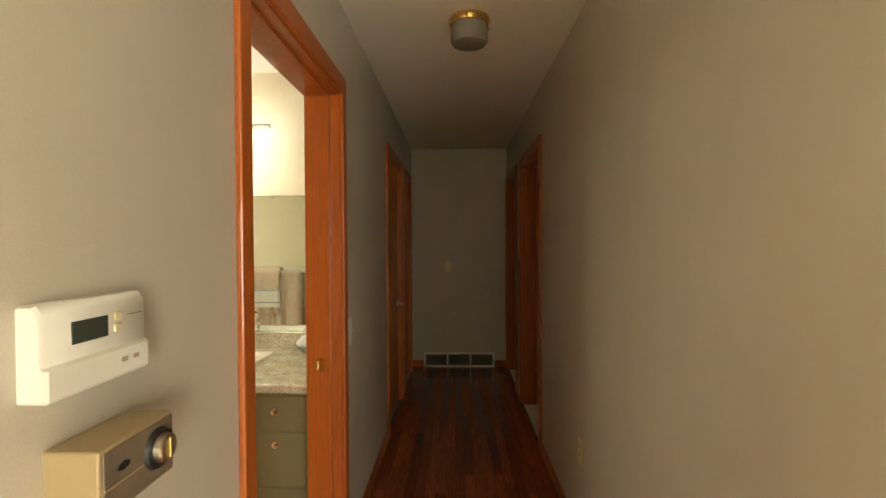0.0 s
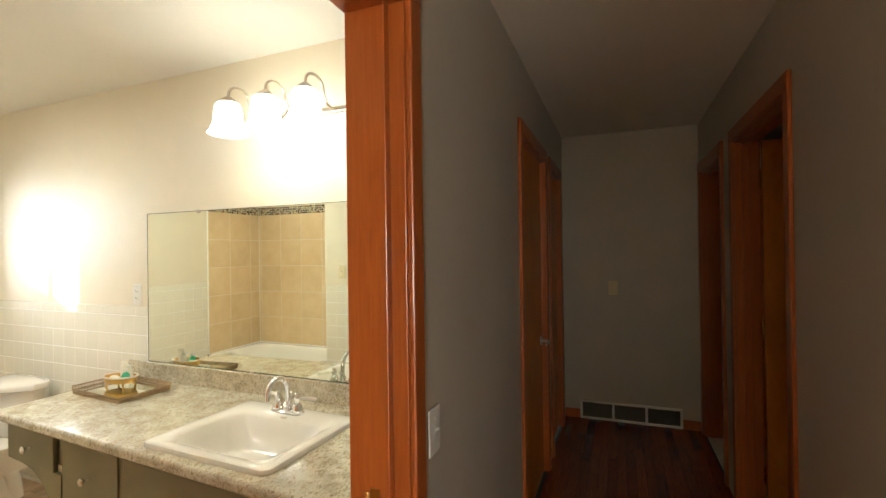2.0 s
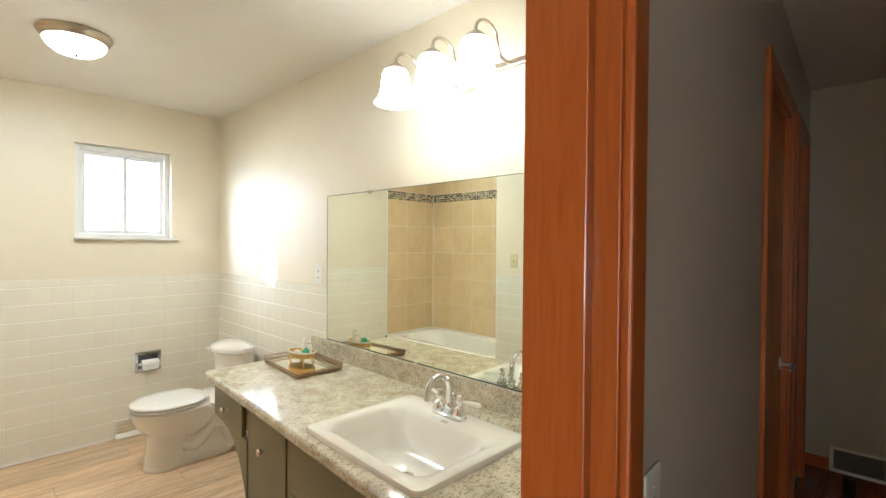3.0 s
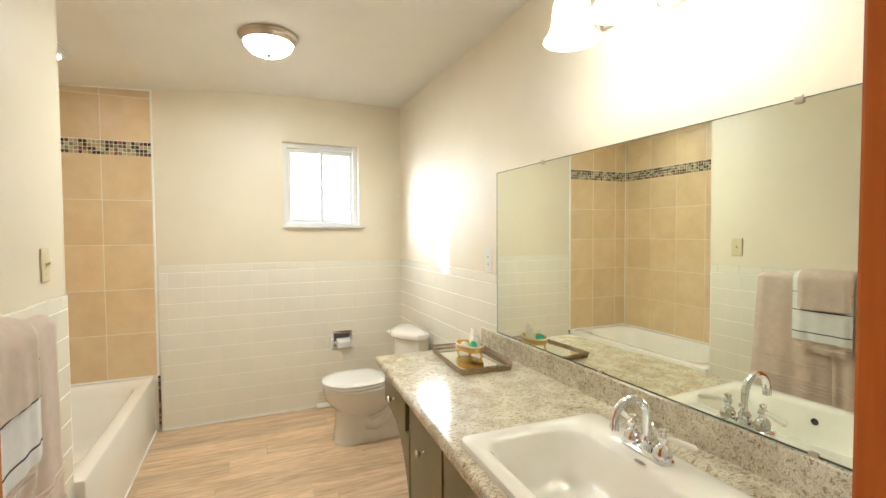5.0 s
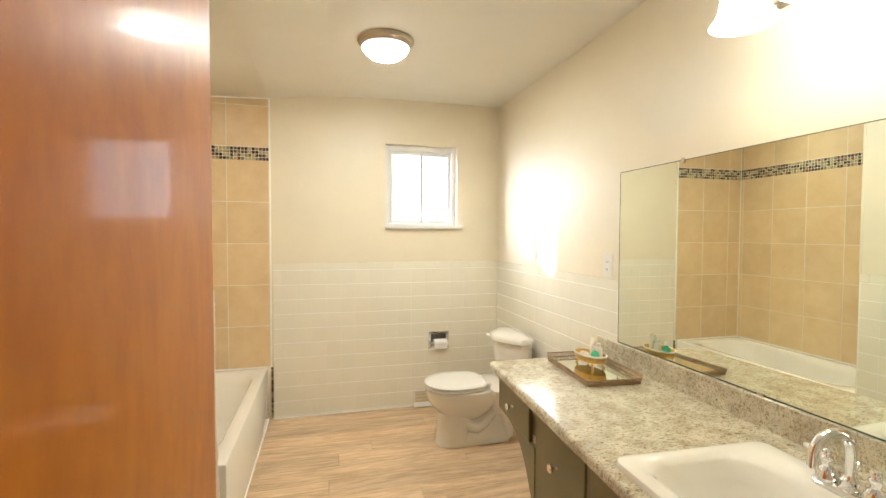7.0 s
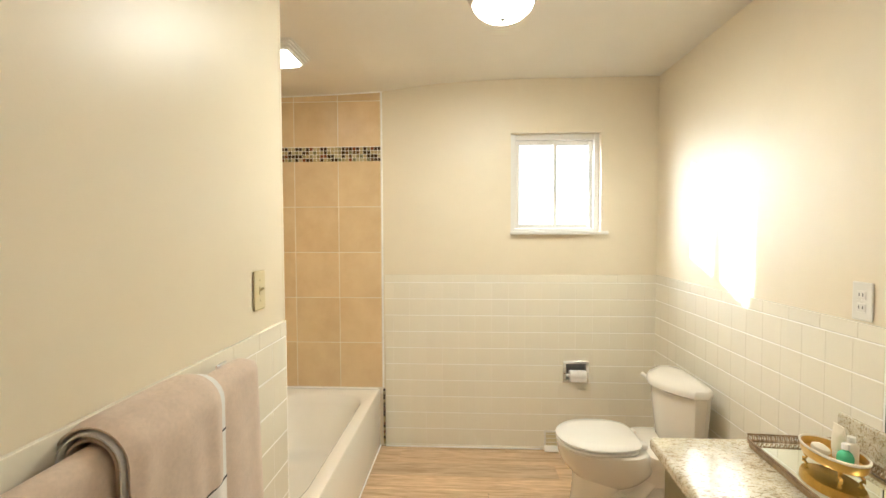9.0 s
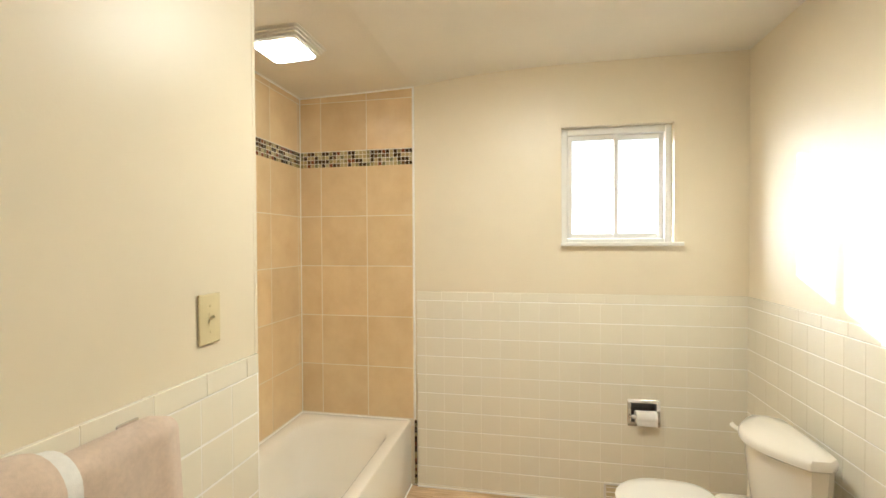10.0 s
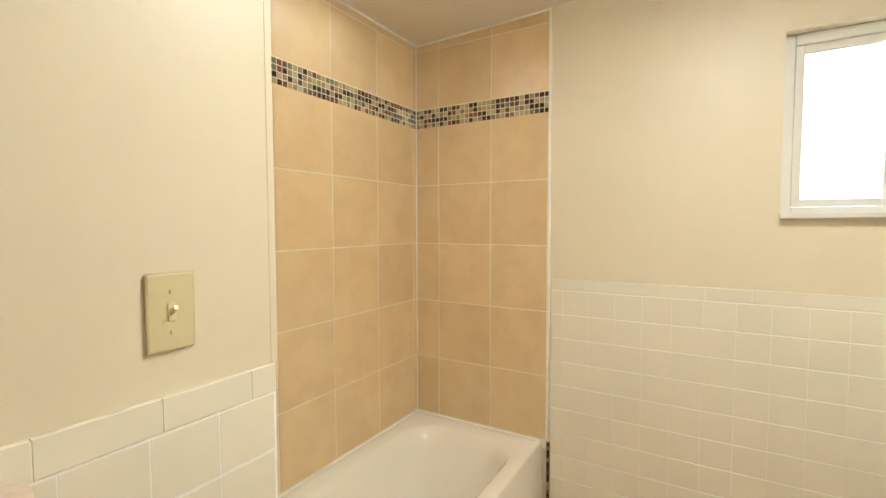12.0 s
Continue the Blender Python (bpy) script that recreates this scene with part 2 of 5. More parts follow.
M_TOWEL = node_material("tan_terry", (0.66, 0.525, 0.41), 0.95, spread=0.08, scale=120.0, bump=0.4, bump_scale=650.0, sheen=0.3)
M_WHITE_TOWEL = node_material("white_terry", (0.80, 0.785, 0.74), 0.95, spread=0.05, scale=120.0, bump=0.4, bump_scale=650.0, sheen=0.3)
M_STRIPE = node_material("charcoal_stripe", (0.07, 0.065, 0.07), 0.95, spread=0.2, scale=120.0)
M_IVORY = node_material("ivory_plastic", (0.70, 0.605, 0.355), 0.30, spread=0.03, scale=20.0)
M_WHITE_PLASTIC = node_material("white_plastic", (0.78, 0.75, 0.67), 0.35, spread=0.02, scale=20.0)
M_LCD = node_material("lcd_screen", (0.035, 0.045, 0.035), 0.15, spread=0.1)
M_TAN_METAL = node_material("tan_enamelled_metal", (0.42, 0.32, 0.17), 0.35, 0.1, spread=0.06, scale=12.0)
M_BROWN_PANEL = node_material("brown_printed_panel", (0.20, 0.15, 0.10), 0.35, 0.2, spread=0.15, scale=30.0)
M_BLACK = node_material("black_plastic", (0.02, 0.02, 0.02), 0.4, spread=0.2)
M_FRAME = node_material("white_vinyl_frame", (0.76, 0.74, 0.68), 0.35, spread=0.02, scale=10.0)
M_GLASS = glass_material()
M_REGISTER = node_material("white_enamelled_steel", (0.82, 0.79, 0.72), 0.4, spread=0.04, scale=20.0)
# Reflections darkened in the colour, so the finial shows against the lit dome.
M_DARK_CHROME = node_material("toned_down_chrome", (0.22, 0.21, 0.20), 0.22, 1.0, spread=0.1, scale=40.0)
# Chrome with the recess's shade and dark reflections put into its colour.
M_RECESS = node_material("shaded_recess_chrome", (0.42, 0.40, 0.37), 0.30, 0.9, spread=0.15, scale=40.0)
M_SLAT = node_material("grey_enamelled_slat", (0.24, 0.225, 0.20), 0.5, spread=0.1, scale=30.0)
# Thin sheet behind the slats, the duct's shade put into its near-black colour.
M_DARK_VOID = node_material("duct_shade", (0.05, 0.042, 0.035), 0.6, spread=0.2)
M_PAPER = node_material("toilet_paper", (0.86, 0.84, 0.79), 0.9, spread=0.02, scale=60.0, bump=0.2, bump_scale=200.0)
M_GREEN = node_material("green_liquid_bottle", (0.10, 0.55, 0.30), 0.12, spread=0.05)
M_CREAM = node_material("cream_soap", (0.84, 0.78, 0.64), 0.4, spread=0.04, scale=40.0)
M_FROST = node_material("frosted_glass_off", (0.26, 0.24, 0.20), 0.25, spread=0.05, scale=25.0)
M_SHADE = node_material("lit_frosted_shade", (1.0, 0.94, 0.79), 0.4, glow=SHADE_GLOW)
M_DOME = node_material("lit_glass_dome", (1.0, 0.94, 0.79), 0.4, glow=DOME_GLOW)
M_DOME_RIM = node_material("lit_glass_dome_edge", (1.0, 0.90, 0.72), 0.4, glow=2.67)
M_FAN_LENS = node_material("lit_fan_lens", (1.0, 0.95, 0.82), 0.4, glow=FAN_GLOW)
M_GROUND = node_material("dry_lawn", (0.10, 0.11, 0.05), 0.9, spread=0.3, scale=2.0)
# Pale so that the unseen living-room floor bounces light up the hall.
M_LIVING_FLOOR = node_material("pale_bounce_floor", (0.72, 0.66, 0.56), 0.95, spread=0.1, scale=30.0)


# ---- mesh tools ----
def finish(bm, name, material, smooth=False):
    bmesh.ops.recalc_face_normals(bm, faces=bm.faces[:])
    me = bpy.data.meshes.new(name)
    bm.to_mesh(me)
    bm.free()
    me.materials.append(material)
    if smooth:
        for p in me.polygons:
            p.use_smooth = True
        me.set_sharp_from_angle(angle=radians(38))
    return me


def part(name, bm, material, parent=None, label="", smooth=False, m=None):
    ob = new(name, finish(bm, name, material, smooth))
    if parent is not None:
        ob.parent = parent
    if m is not None:
        ob.matrix_basis = m
    return tagged(ob, label)


def thing(name, m, label, category, group="", kind=""):
    ob = new(name)
    ob.empty_display_size = 0.05
    ob.matrix_basis = m
    return tagged(ob, label, category, group, kind)


def setting(name, bm, material, label, category, m=None):
    return tagged(part(name, bm, material, None, "", False, m), label, category, "", "structure")


def box(bm, lo, hi, bevel=0.0, segments=2):
    r = bmesh.ops.create_cube(bm, size=1.0)
    vs = r["verts"]
    for v in vs:
        v.co = Vector([lo[i] + (v.co[i] + 0.5) * (hi[i] - lo[i]) for i in range(3)])
    if bevel:
        edges = list({e for v in vs for e in v.link_edges})
        bmesh.ops.bevel(bm, geom=edges, offset=bevel, segments=segments, affect="EDGES", profile=0.5)
    return bm


def boxed(lo, hi, bevel=0.0, segments=2):
    return box(bmesh.new(), lo, hi, bevel, segments)


def loft(bm, rings, cap_start=True, cap_end=True, closed=True):
    rows = [[bm.verts.new(p) for p in ring] for ring in rings]
    n = len(rows[0])
    for a, b in zip(rows, rows[1:]):
        for i in range(n if closed else n - 1):
            j = (i + 1) % n
            bm.faces.new((a[i], a[j], b[j], b[i]))
    if cap_start:
        bm.faces.new(rows[0])
    if cap_end:
        bm.faces.new(rows[-1])
    return bm


def lathe(bm, profile, n=28, at=(0, 0, 0), sx=1.0, sy=1.0, cap_start=False, cap_end=False):
    rings = [[(at[0] + r * sx * math.cos(2 * math.pi * i / n), at[1] + r * sy * math.sin(2 * math.pi * i / n), at[2] + z) for i in range(n)] for r, z in profile]
    return loft(bm, rings, cap_start, cap_end)


def rounded(cx, cy, w, d, r, z, n=5):
    """A rounded rectangle about (cx, cy) at height z."""
    pts = []
    for sx, sy, a0 in ((1, 1, 0), (-1, 1, 90), (-1, -1, 180), (1, -1, 270)):
        for i in range(n + 1):
            a = radians(a0 + 90 * i / n)
            pts.append((cx + sx * (w / 2 - r) + r * math.cos(a), cy + sy * (d / 2 - r) + r * math.sin(a), z))
    return pts


def sweep(bm, pts, radius, n=12, caps=True):
    pts = [Vector(p) for p in pts]
    rings, up = [], Vector((0.13, 0.31, 0.94))
    for i, p in enumerate(pts):
        ahead = (pts[min(i + 1, len(pts) - 1)] - pts[max(i - 1, 0)]).normalized()
        side = ahead.cross(up).normalized()
        up = side.cross(ahead).normalized()
        r = radius[i] if isinstance(radius, (list, tuple)) else radius
        rings.append([p + r * (math.cos(2 * math.pi * k / n) * side + math.sin(2 * math.pi * k / n) * up) for k in range(n)])
    return loft(bm, rings, caps, caps)


def arc(centre, r, a0, a1, n, axis="yz"):
    out = []
    for i in range(n + 1):
        a = radians(a0 + (a1 - a0) * i / n)
        c, s = r * math.cos(a), r * math.sin(a)
        out.append((centre[0], centre[1] + c, centre[2] + s) if axis == "yz" else (centre[0] + c, centre[1] + s, centre[2]))
    return out


def wall_mesh(axis, p0, p1, a0, a1, z0, z1, holes=()):
    """A wall between p0 and p1 across, a0 and a1 along, with openings (a0, a1, z0, z1) through it."""
    bm = bmesh.new()
    cuts = sorted({a0, a1, *[h[0] for h in holes], *[h[1] for h in holes]})
    for u0, u1 in zip(cuts, cuts[1:]):
        mid = (u0 + u1) / 2
        gaps = sorted((h[2], h[3]) for h in holes if h[0] < mid < h[1])
        z = z0
        for g0, g1 in gaps + [(z1, z1)]:
            if g0 - z > 1e-4:
                lo, hi = ((p0, u0, z), (p1, u1, g0)) if axis == "x" else ((u0, p0, z), (u1, p1, g0))
                box(bm, lo, hi)
            z = g1
    return bm


PIECES = {}


def piece_mesh(w, h, t, chamfer, material, name):
    """A thin tile or plank, face up, its corner at the origin, shared by all of its size."""
    key = (round(w, 3), round(h, 3), t, chamfer, material.name)
    if key not in PIECES:
        c = chamfer
        rings = [[(0, 0, 0), (w, 0, 0), (w, h, 0), (0, h, 0)], [(0, 0, t - c), (w, 0, t - c), (w, h, t - c), (0, h, t - c)],
                 [(c, c, t), (w - c, c, t), (w - c, h - c, t), (c, h - c, t)]]
        PIECES[key] = finish(loft(bmesh.new(), rings, False, True), name, material)
    return PIECES[key]


def lay(name, parent, origin, across, along, u0, u1, v0, v1, pu, pv, gap, t, material, chamfer=0.0015, shift=None, skip=()):
    """Lays pieces of pitch pu x pv over the field u0..u1, v0..v1 of the plane at origin, cut at its borders."""
    across, along = Vector(across), Vector(along)
    normal = across.cross(along)
    gu, gv = gap if isinstance(gap, tuple) else (gap, gap)
    basis = Matrix((across, along, normal)).transposed().to_4x4()
    row = 0
    v = v0
    while v < v1 - 0.004:
        u = u0 - (shift(row) if shift else 0.0)
        while u < u1 - 0.004:
            a0, a1, b0, b1 = max(u, u0), min(u + pu, u1), v, min(v + pv, v1)
            cu, cv = (a0 + a1) / 2, (b0 + b1) / 2
            if a1 - a0 > 0.006 and not any(s[0] < cu < s[1] and s[2] < cv < s[3] for s in skip):
                me = piece_mesh(a1 - a0 - gu, b1 - b0 - gv, t, chamfer, material, name)
                ob = new(name, me)
                ob.parent = parent
                ob.matrix_basis = Matrix.Translation(Vector(origin) + across * (a0 + gu / 2) + along * (b0 + gv / 2)) @ basis
            u += pu
        v += pv
        row += 1


# ---- plan ----
HIGH = 2.44
WEST, NORTH, SOUTH, EAST = -3.938, 2.983, 1.120, -0.425
TUB_S, TUB_E = 0.452, -2.463
HALL = pose(-0.270, 2.2, 0, 0, 0, 0.8)
HALL_W, HALL_END, HALL_START = 1.06, 3.12, -2.5
DOOR_TOP = 2.05
# openings along the hall: bath, closet, linen on one side, two bedrooms on the other
BATH_DOOR, CLOSET, LINEN = (-0.907, -0.023), (1.275, 2.06), (2.29, 2.88)
BED_1, BED_2 = (1.09, 1.96), (2.26, 3.03)

# ---- structure: bathroom ----
WIN = (2.04, 2.622, 1.446, 2.092)
TP = (2.392, 2.545, 0.462, 0.592)
wall_west = setting("wall_west", wall_mesh("x", WEST - 0.14, WEST, TUB_S - 0.12, NORTH + 0.12, 0, HIGH, [WIN, TP]), M_WALL, "beige painted bathroom wall with a small window", "wall")
wall_north = setting("wall_north", wall_mesh("y", NORTH, NORTH + 0.12, WEST, EAST - 0.03, 0, HIGH), M_WALL, "beige painted bathroom wall behind the vanity", "wall")
wall_south = setting("wall_south", wall_mesh("y", SOUTH - 0.10, SOUTH, TUB_E, EAST - 0.03, 0, HIGH), M_WALL, "beige painted bathroom wall with a towel bar", "wall")
wall_tub_south = setting("wall_tub_south", wall_mesh("y", TUB_S - 0.12, TUB_S, WEST, TUB_E + 0.1, 0, HIGH), M_WALL, "tiled long wall of the tub alcove", "wall")
wall_tub_east = setting("wall_tub_east", wall_mesh("x", TUB_E, TUB_E + 0.10, TUB_S, SOUTH - 0.10, 0, HIGH), M_WALL, "end wall of the tub alcove", "wall")
# the ceiling is level over the room and dips towards the tub
DIP = [(TUB_S - 0.12, 2.349), (TUB_S, 2.352), (0.85, 2.362), (1.19, 2.375), (1.40, 2.404), (1.60, 2.423), (1.85, 2.435), (2.10, HIGH), (NORTH + 0.12, HIGH)]


def ceiling_at(y):
    """The height of the bathroom ceiling at y."""
    for (ya, za), (yb, zb) in zip(DIP, DIP[1:]):
        if y <= yb:
            return za + (zb - za) * (y - ya) / (yb - ya)
    return HIGH


dipped = loft(bmesh.new(), [[(x, y, z) for y, z in DIP] + [(x, NORTH + 0.12, HIGH + 0.1), (x, TUB_S - 0.12, HIGH + 0.1)] for x in (WEST - 0.14, EAST - 0.10)])
ceiling_bath = setting("ceiling_bath", dipped, M_CEIL, "smooth cream painted bathroom ceiling", "ceiling")
floor_bath = setting("floor_bath", boxed((WEST - 0.14, TUB_S - 0.12, -0.10), (EAST + 0.06, NORTH + 0.12, -0.006)), M_SHADOW_GAP, "light oak vinyl plank bathroom floor", "floor")

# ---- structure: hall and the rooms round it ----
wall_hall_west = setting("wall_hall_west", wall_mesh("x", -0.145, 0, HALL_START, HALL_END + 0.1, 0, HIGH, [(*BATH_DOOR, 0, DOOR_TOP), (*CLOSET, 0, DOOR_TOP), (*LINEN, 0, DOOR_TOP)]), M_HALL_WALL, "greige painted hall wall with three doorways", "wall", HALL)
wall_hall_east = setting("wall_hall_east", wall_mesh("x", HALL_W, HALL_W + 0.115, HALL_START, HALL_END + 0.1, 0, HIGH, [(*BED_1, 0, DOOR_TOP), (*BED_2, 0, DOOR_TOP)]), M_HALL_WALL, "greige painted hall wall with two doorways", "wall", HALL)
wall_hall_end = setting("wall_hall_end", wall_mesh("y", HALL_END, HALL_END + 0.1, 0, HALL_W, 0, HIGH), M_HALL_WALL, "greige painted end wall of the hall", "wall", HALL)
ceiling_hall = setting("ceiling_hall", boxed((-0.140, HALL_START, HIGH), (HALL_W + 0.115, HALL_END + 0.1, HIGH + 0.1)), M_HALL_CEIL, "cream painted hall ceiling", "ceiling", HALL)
floor_hall = setting("floor_hall", boxed((-0.02, HALL_START, -0.10), (HALL_W + 0.115, HALL_END + 0.1, -0.012)), M_SHADOW_GAP, "dark red-brown hardwood strip hall floor", "floor", HALL)


def plain_room(name, x0, x1, y0, y1, label, holes=(), m=None):
    for side in ("west", "east", "south", "north"):
        if side in ("west", "east"):
            p = (x0 - 0.1, x0) if side == "west" else (x1, x1 + 0.1)
            w = wall_mesh("x", *p, y0 - 0.1, y1 + 0.1, 0, HIGH, [h[1:] for h in holes if h[0] == side])
        else:
            p = (y0 - 0.1, y0) if side == "south" else (y1, y1 + 0.1)
            w = wall_mesh("y", *p, x0, x1, 0, HIGH, [h[1:] for h in holes if h[0] == side])
        setting("wall_%s_%s" % (name, side), w, M_WALL, label, "wall", m)
    setting("ceiling_" + name, boxed((x0 - 0.1, y0 - 0.1, HIGH), (x1 + 0.1, y1 + 0.1, HIGH + 0.1)), M_CEIL, "plain cream ceiling", "ceiling", m)
    setting("floor_" + name, boxed((x0 - 0.1, y0 - 0.1, -0.1), (x1 + 0.1, y1 + 0.1, -0.004)), M_LIVING_FLOOR, "plain carpeted floor", "floor", m)


# Living room is unseen; its walls and window openings are added to shape hall light.
plain_room("living", -2.6, 3.4, -4.5, -0.42, "plain wall of the room where the walk starts", [("south", 1.5, 2.9, 0.1, 2.1), ("west", -3.2, -1.2, 0.85, 2.15), ("east", -3.2, -1.2, 0.85, 2.15), ("north", -0.21, 0.84, 0, HIGH)])
plain_room("bedroom", HALL_W + 0.117, 3.4, 0.6, 4.2, "plain bedroom wall beyond the hall", [("west", *BED_1, 0, DOOR_TOP), ("west", *BED_2, 0, DOOR_TOP)], HALL)
plain_room("closet", -0.9, -0.247, CLOSET[0] - 0.05, LINEN[1] + 0.15, "plain closet wall", [("east", *CLOSET, 0, DOOR_TOP), ("east", *LINEN, 0, DOOR_TOP)], HALL)
ground = setting("ground", boxed((-600, -600, -0.4), (600, 600, -0.3)), M_GROUND, "lawn outside the house", "ground")

backdrop = setting("backdrop", boxed((-61, -12, -0.3), (-60, 48, 34)), node_material("bright_hazy_sky", (0.93, 0.97, 1.0), 1.0, glow=0.9), "bright hazy daylight beyond the bathroom window", "backdrop")


# ---- door frames ----
def door_frame(name, v0, v1, side, stop_at, label, thick=0.012, deep=0.034):
    """Casing, jambs and stops of a doorway in a hall wall. side: 1 faces the hall from the near wall, -1 from the far one."""
    face = 0.0 if side > 0 else HALL_W
    back = face - side * (0.145 if side > 0 else 0.115)
    d = thing(name, HALL, label, "door frame", "", "structure")
    w, t = 0.058, 0.017

    def xs(a, b):
        return (min(a, b), max(a, b))

    def bar(nm, xa, xb, ya, yb, za, zb, bev):
        x0, x1 = xs(xa, xb)
        part(nm, boxed((x0, ya, za), (x1, yb, zb), bev, 2), M_TRIM, d)

    front = face + side * t
    bar("casing", face, front, v0 - w + 0.010, v0 + 0.010, 0, DOOR_TOP + w, 0.005)
    bar("casing", face, front, v1 - 0.010, v1 + w - 0.010, 0, DOOR_TOP + w, 0.005)
    bar("head_casing", face, front + side * 0.001, v0 - w + 0.010, v1 + w - 0.010, DOOR_TOP - 0.010, DOOR_TOP + w + 0.004, 0.005)
    rear = back - side * 0.012
    bar("casing", back, rear, v0 - w, v0 - 0.006, 0, DOOR_TOP + w, 0.004)
    bar("casing", back, rear, v1 + 0.006, v1 + w, 0, DOOR_TOP + w, 0.004)
    bar("head_casing", back, rear - side * 0.001, v0 - w, v1 + w, DOOR_TOP + 0.004, DOOR_TOP + w + 0.003, 0.004)
    bar("jamb", back - side * 0.001, face + side * 0.002, v0, v0 + 0.018, 0, DOOR_TOP, 0.002)
    bar("jamb", back - side * 0.001, face + side * 0.002, v1 - 0.018, v1, 0, DOOR_TOP, 0.002)
    bar("head_jamb", back - side * 0.001, face + side * 0.002, v0 + 0.018, v1 - 0.018, DOOR_TOP - 0.018, DOOR_TOP, 0.002)
    s0, s1 = face - side * stop_at, face - side * (stop_at + deep)
    bar("stop", s0, s1, v0 + 0.018, v0 + 0.030, 0, DOOR_TOP - 0.018, 0.003)
    bar("stop", s0, s1, v1 - 0.018 - thick, v1 - 0.018, 0, DOOR_TOP - 0.018, 0.003)
    bar("head_stop", s0, s1, v0 + 0.030, v1 - 0.018 - thick, DOOR_TOP - 0.030, DOOR_TOP - 0.018, 0.003)
    return d


frame_bath = door_frame("door_frame_1", *BATH_DOOR, 1, 0.036, "orange varnished fir frame of the bathroom doorway", 0.024, 0.106)
frame_closet = door_frame("door_frame_2", *CLOSET, 1, 0.06, "orange varnished fir frame of a closed closet door")
frame_linen = door_frame("door_frame_3", *LINEN, 1, 0.06, "orange varnished fir frame of a closed door")
frame_bed = door_frame("door_frame_4", *BED_1, -1, 0.036, "orange varnished fir frame of an open bedroom doorway")
frame_bed_2 = door_frame("door_frame_5", *BED_2, -1, 0.036, "orange varnished fir frame of an open bedroom doorway")
part("strike_plate", boxed((-0.088, BATH_DOOR[1] - 0.0440, 0.86), (-0.062, BATH_DOOR[1] - 0.0418, 0.915), 0.0005, 1), M_BRASS, frame_bath, "brass strike plate")
part("strike_lip", boxed((-0.100, BATH_DOOR[1] - 0.050, 0.868), (-0.088, BATH_DOOR[1] - 0.0418, 0.907), 0.003, 2), M_BRASS, frame_bath, "brass strike lip")


def door_leaf(name, m, width, label, latch=None, material=None):
    """A flush door from its hinge along +x, its faces at y 0 and -0.035."""
    d = thing(name, m, label, "door", "", "structure")
    part("leaf", boxed((0.003, -0.035, 0.008), (width, 0, DOOR_TOP - 0.022), 0.002, 1), material or M_DOOR, d)
    for z in (0.22, 1.02, 1.82):
        bm = sweep(bmesh.new(), [(-0.002, 0.004, z - 0.045), (-0.002, 0.004, z + 0.045)], 0.006, 10)
        part("hinge", bm, M_BRASS, d, "brass hinge", True)
    return d


# bathroom door, folded back into the room
leaf_bath = door_leaf("door_1", pose(-0.430, 1.386, 0, 0, 0, 181.7), 0.806, "orange varnished flush bathroom door standing open")


def lever(parent, x, y, z, side):
    """A lever handle with its rose on a face whose normal is +y times side."""
    bm = sweep(bmesh.new(), [(x, y, z), (x, y + side * 0.010, z)], [0.030, 0.027], 20)
    part("rose", bm, M_NICKEL, parent, "brushed metal rose", True)
    bm = sweep(bmesh.new(), [(x, y + side * 0.01, z), (x, y + side * 0.045, z), (x - 0.012, y + side * 0.052, z), (x - 0.06, y + side * 0.052, z + 0.002), (x - 0.11, y + side * 0.05, z - 0.004)],
               [0.010, 0.009, 0.009, 0.009, 0.006], 12)
    part("handle", bm, M_NICKEL, parent, "brushed metal lever handle", True)


leaf_closet = door_leaf("door_2", HALL, CLOSET[1] - CLOSET[0] - 0.042, "orange varnished flush closet door, closed")
leaf_closet.matrix_basis = HALL @ pose(-0.022, CLOSET[0] + 0.021, 0, 0, 0, 90) @ Matrix.Diagonal((1, -1, 1, 1))
lever(leaf_closet, CLOSET[1] - CLOSET[0] - 0.042 - 0.065, 0.0, 0.872, 1)
leaf_linen = door_leaf("door_3", HALL, LINEN[1] - LINEN[0] - 0.042, "dark orange varnished flush linen door, closed")
leaf_linen.matrix_basis = HALL @ pose(-0.022, LINEN[0] + 0.021, 0, 0, 0, 90) @ Matrix.Diagonal((1, -1, 1, 1))
leaf_bed = door_leaf("door_4", HALL @ pose(HALL_W + 0.120, BED_1[1] - 0.021, 0, 0, 0, -4), BED_1[1] - BED_1[0] - 0.042, "orange varnished flush bedroom door standing open")
leaf_bed_2 = door_leaf("door_5", HALL @ pose(HALL_W + 0.120, BED_2[1] - 0.021, 0, 0, 0, -12), BED_2[1] - BED_2[0] - 0.042, "orange varnished flush bedroom door standing open")

# ---- window ----
win = thing("window_1", pose(WEST, 0, 0), "white vinyl sliding window with a marble sill, glaring daylight behind", "window", "", "structure")
y0, y1, z0, z1 = WIN
for lo, hi in (((-0.10, y0, z0), (-0.045, y0 + 0.035, z1)), ((-0.10, y1 - 0.035, z0), (-0.045, y1, z1)), ((-0.10, y0 + 0.035, z1 - 0.04), (-0.045, y1 - 0.035, z1)), ((-0.10, y0 + 0.035, z0), (-0.045, y1 - 0.035, z0 + 0.025))):
    part("window_frame", boxed(lo, hi, 0.004, 2), M_FRAME, win)
ym = (y0 + y1) / 2


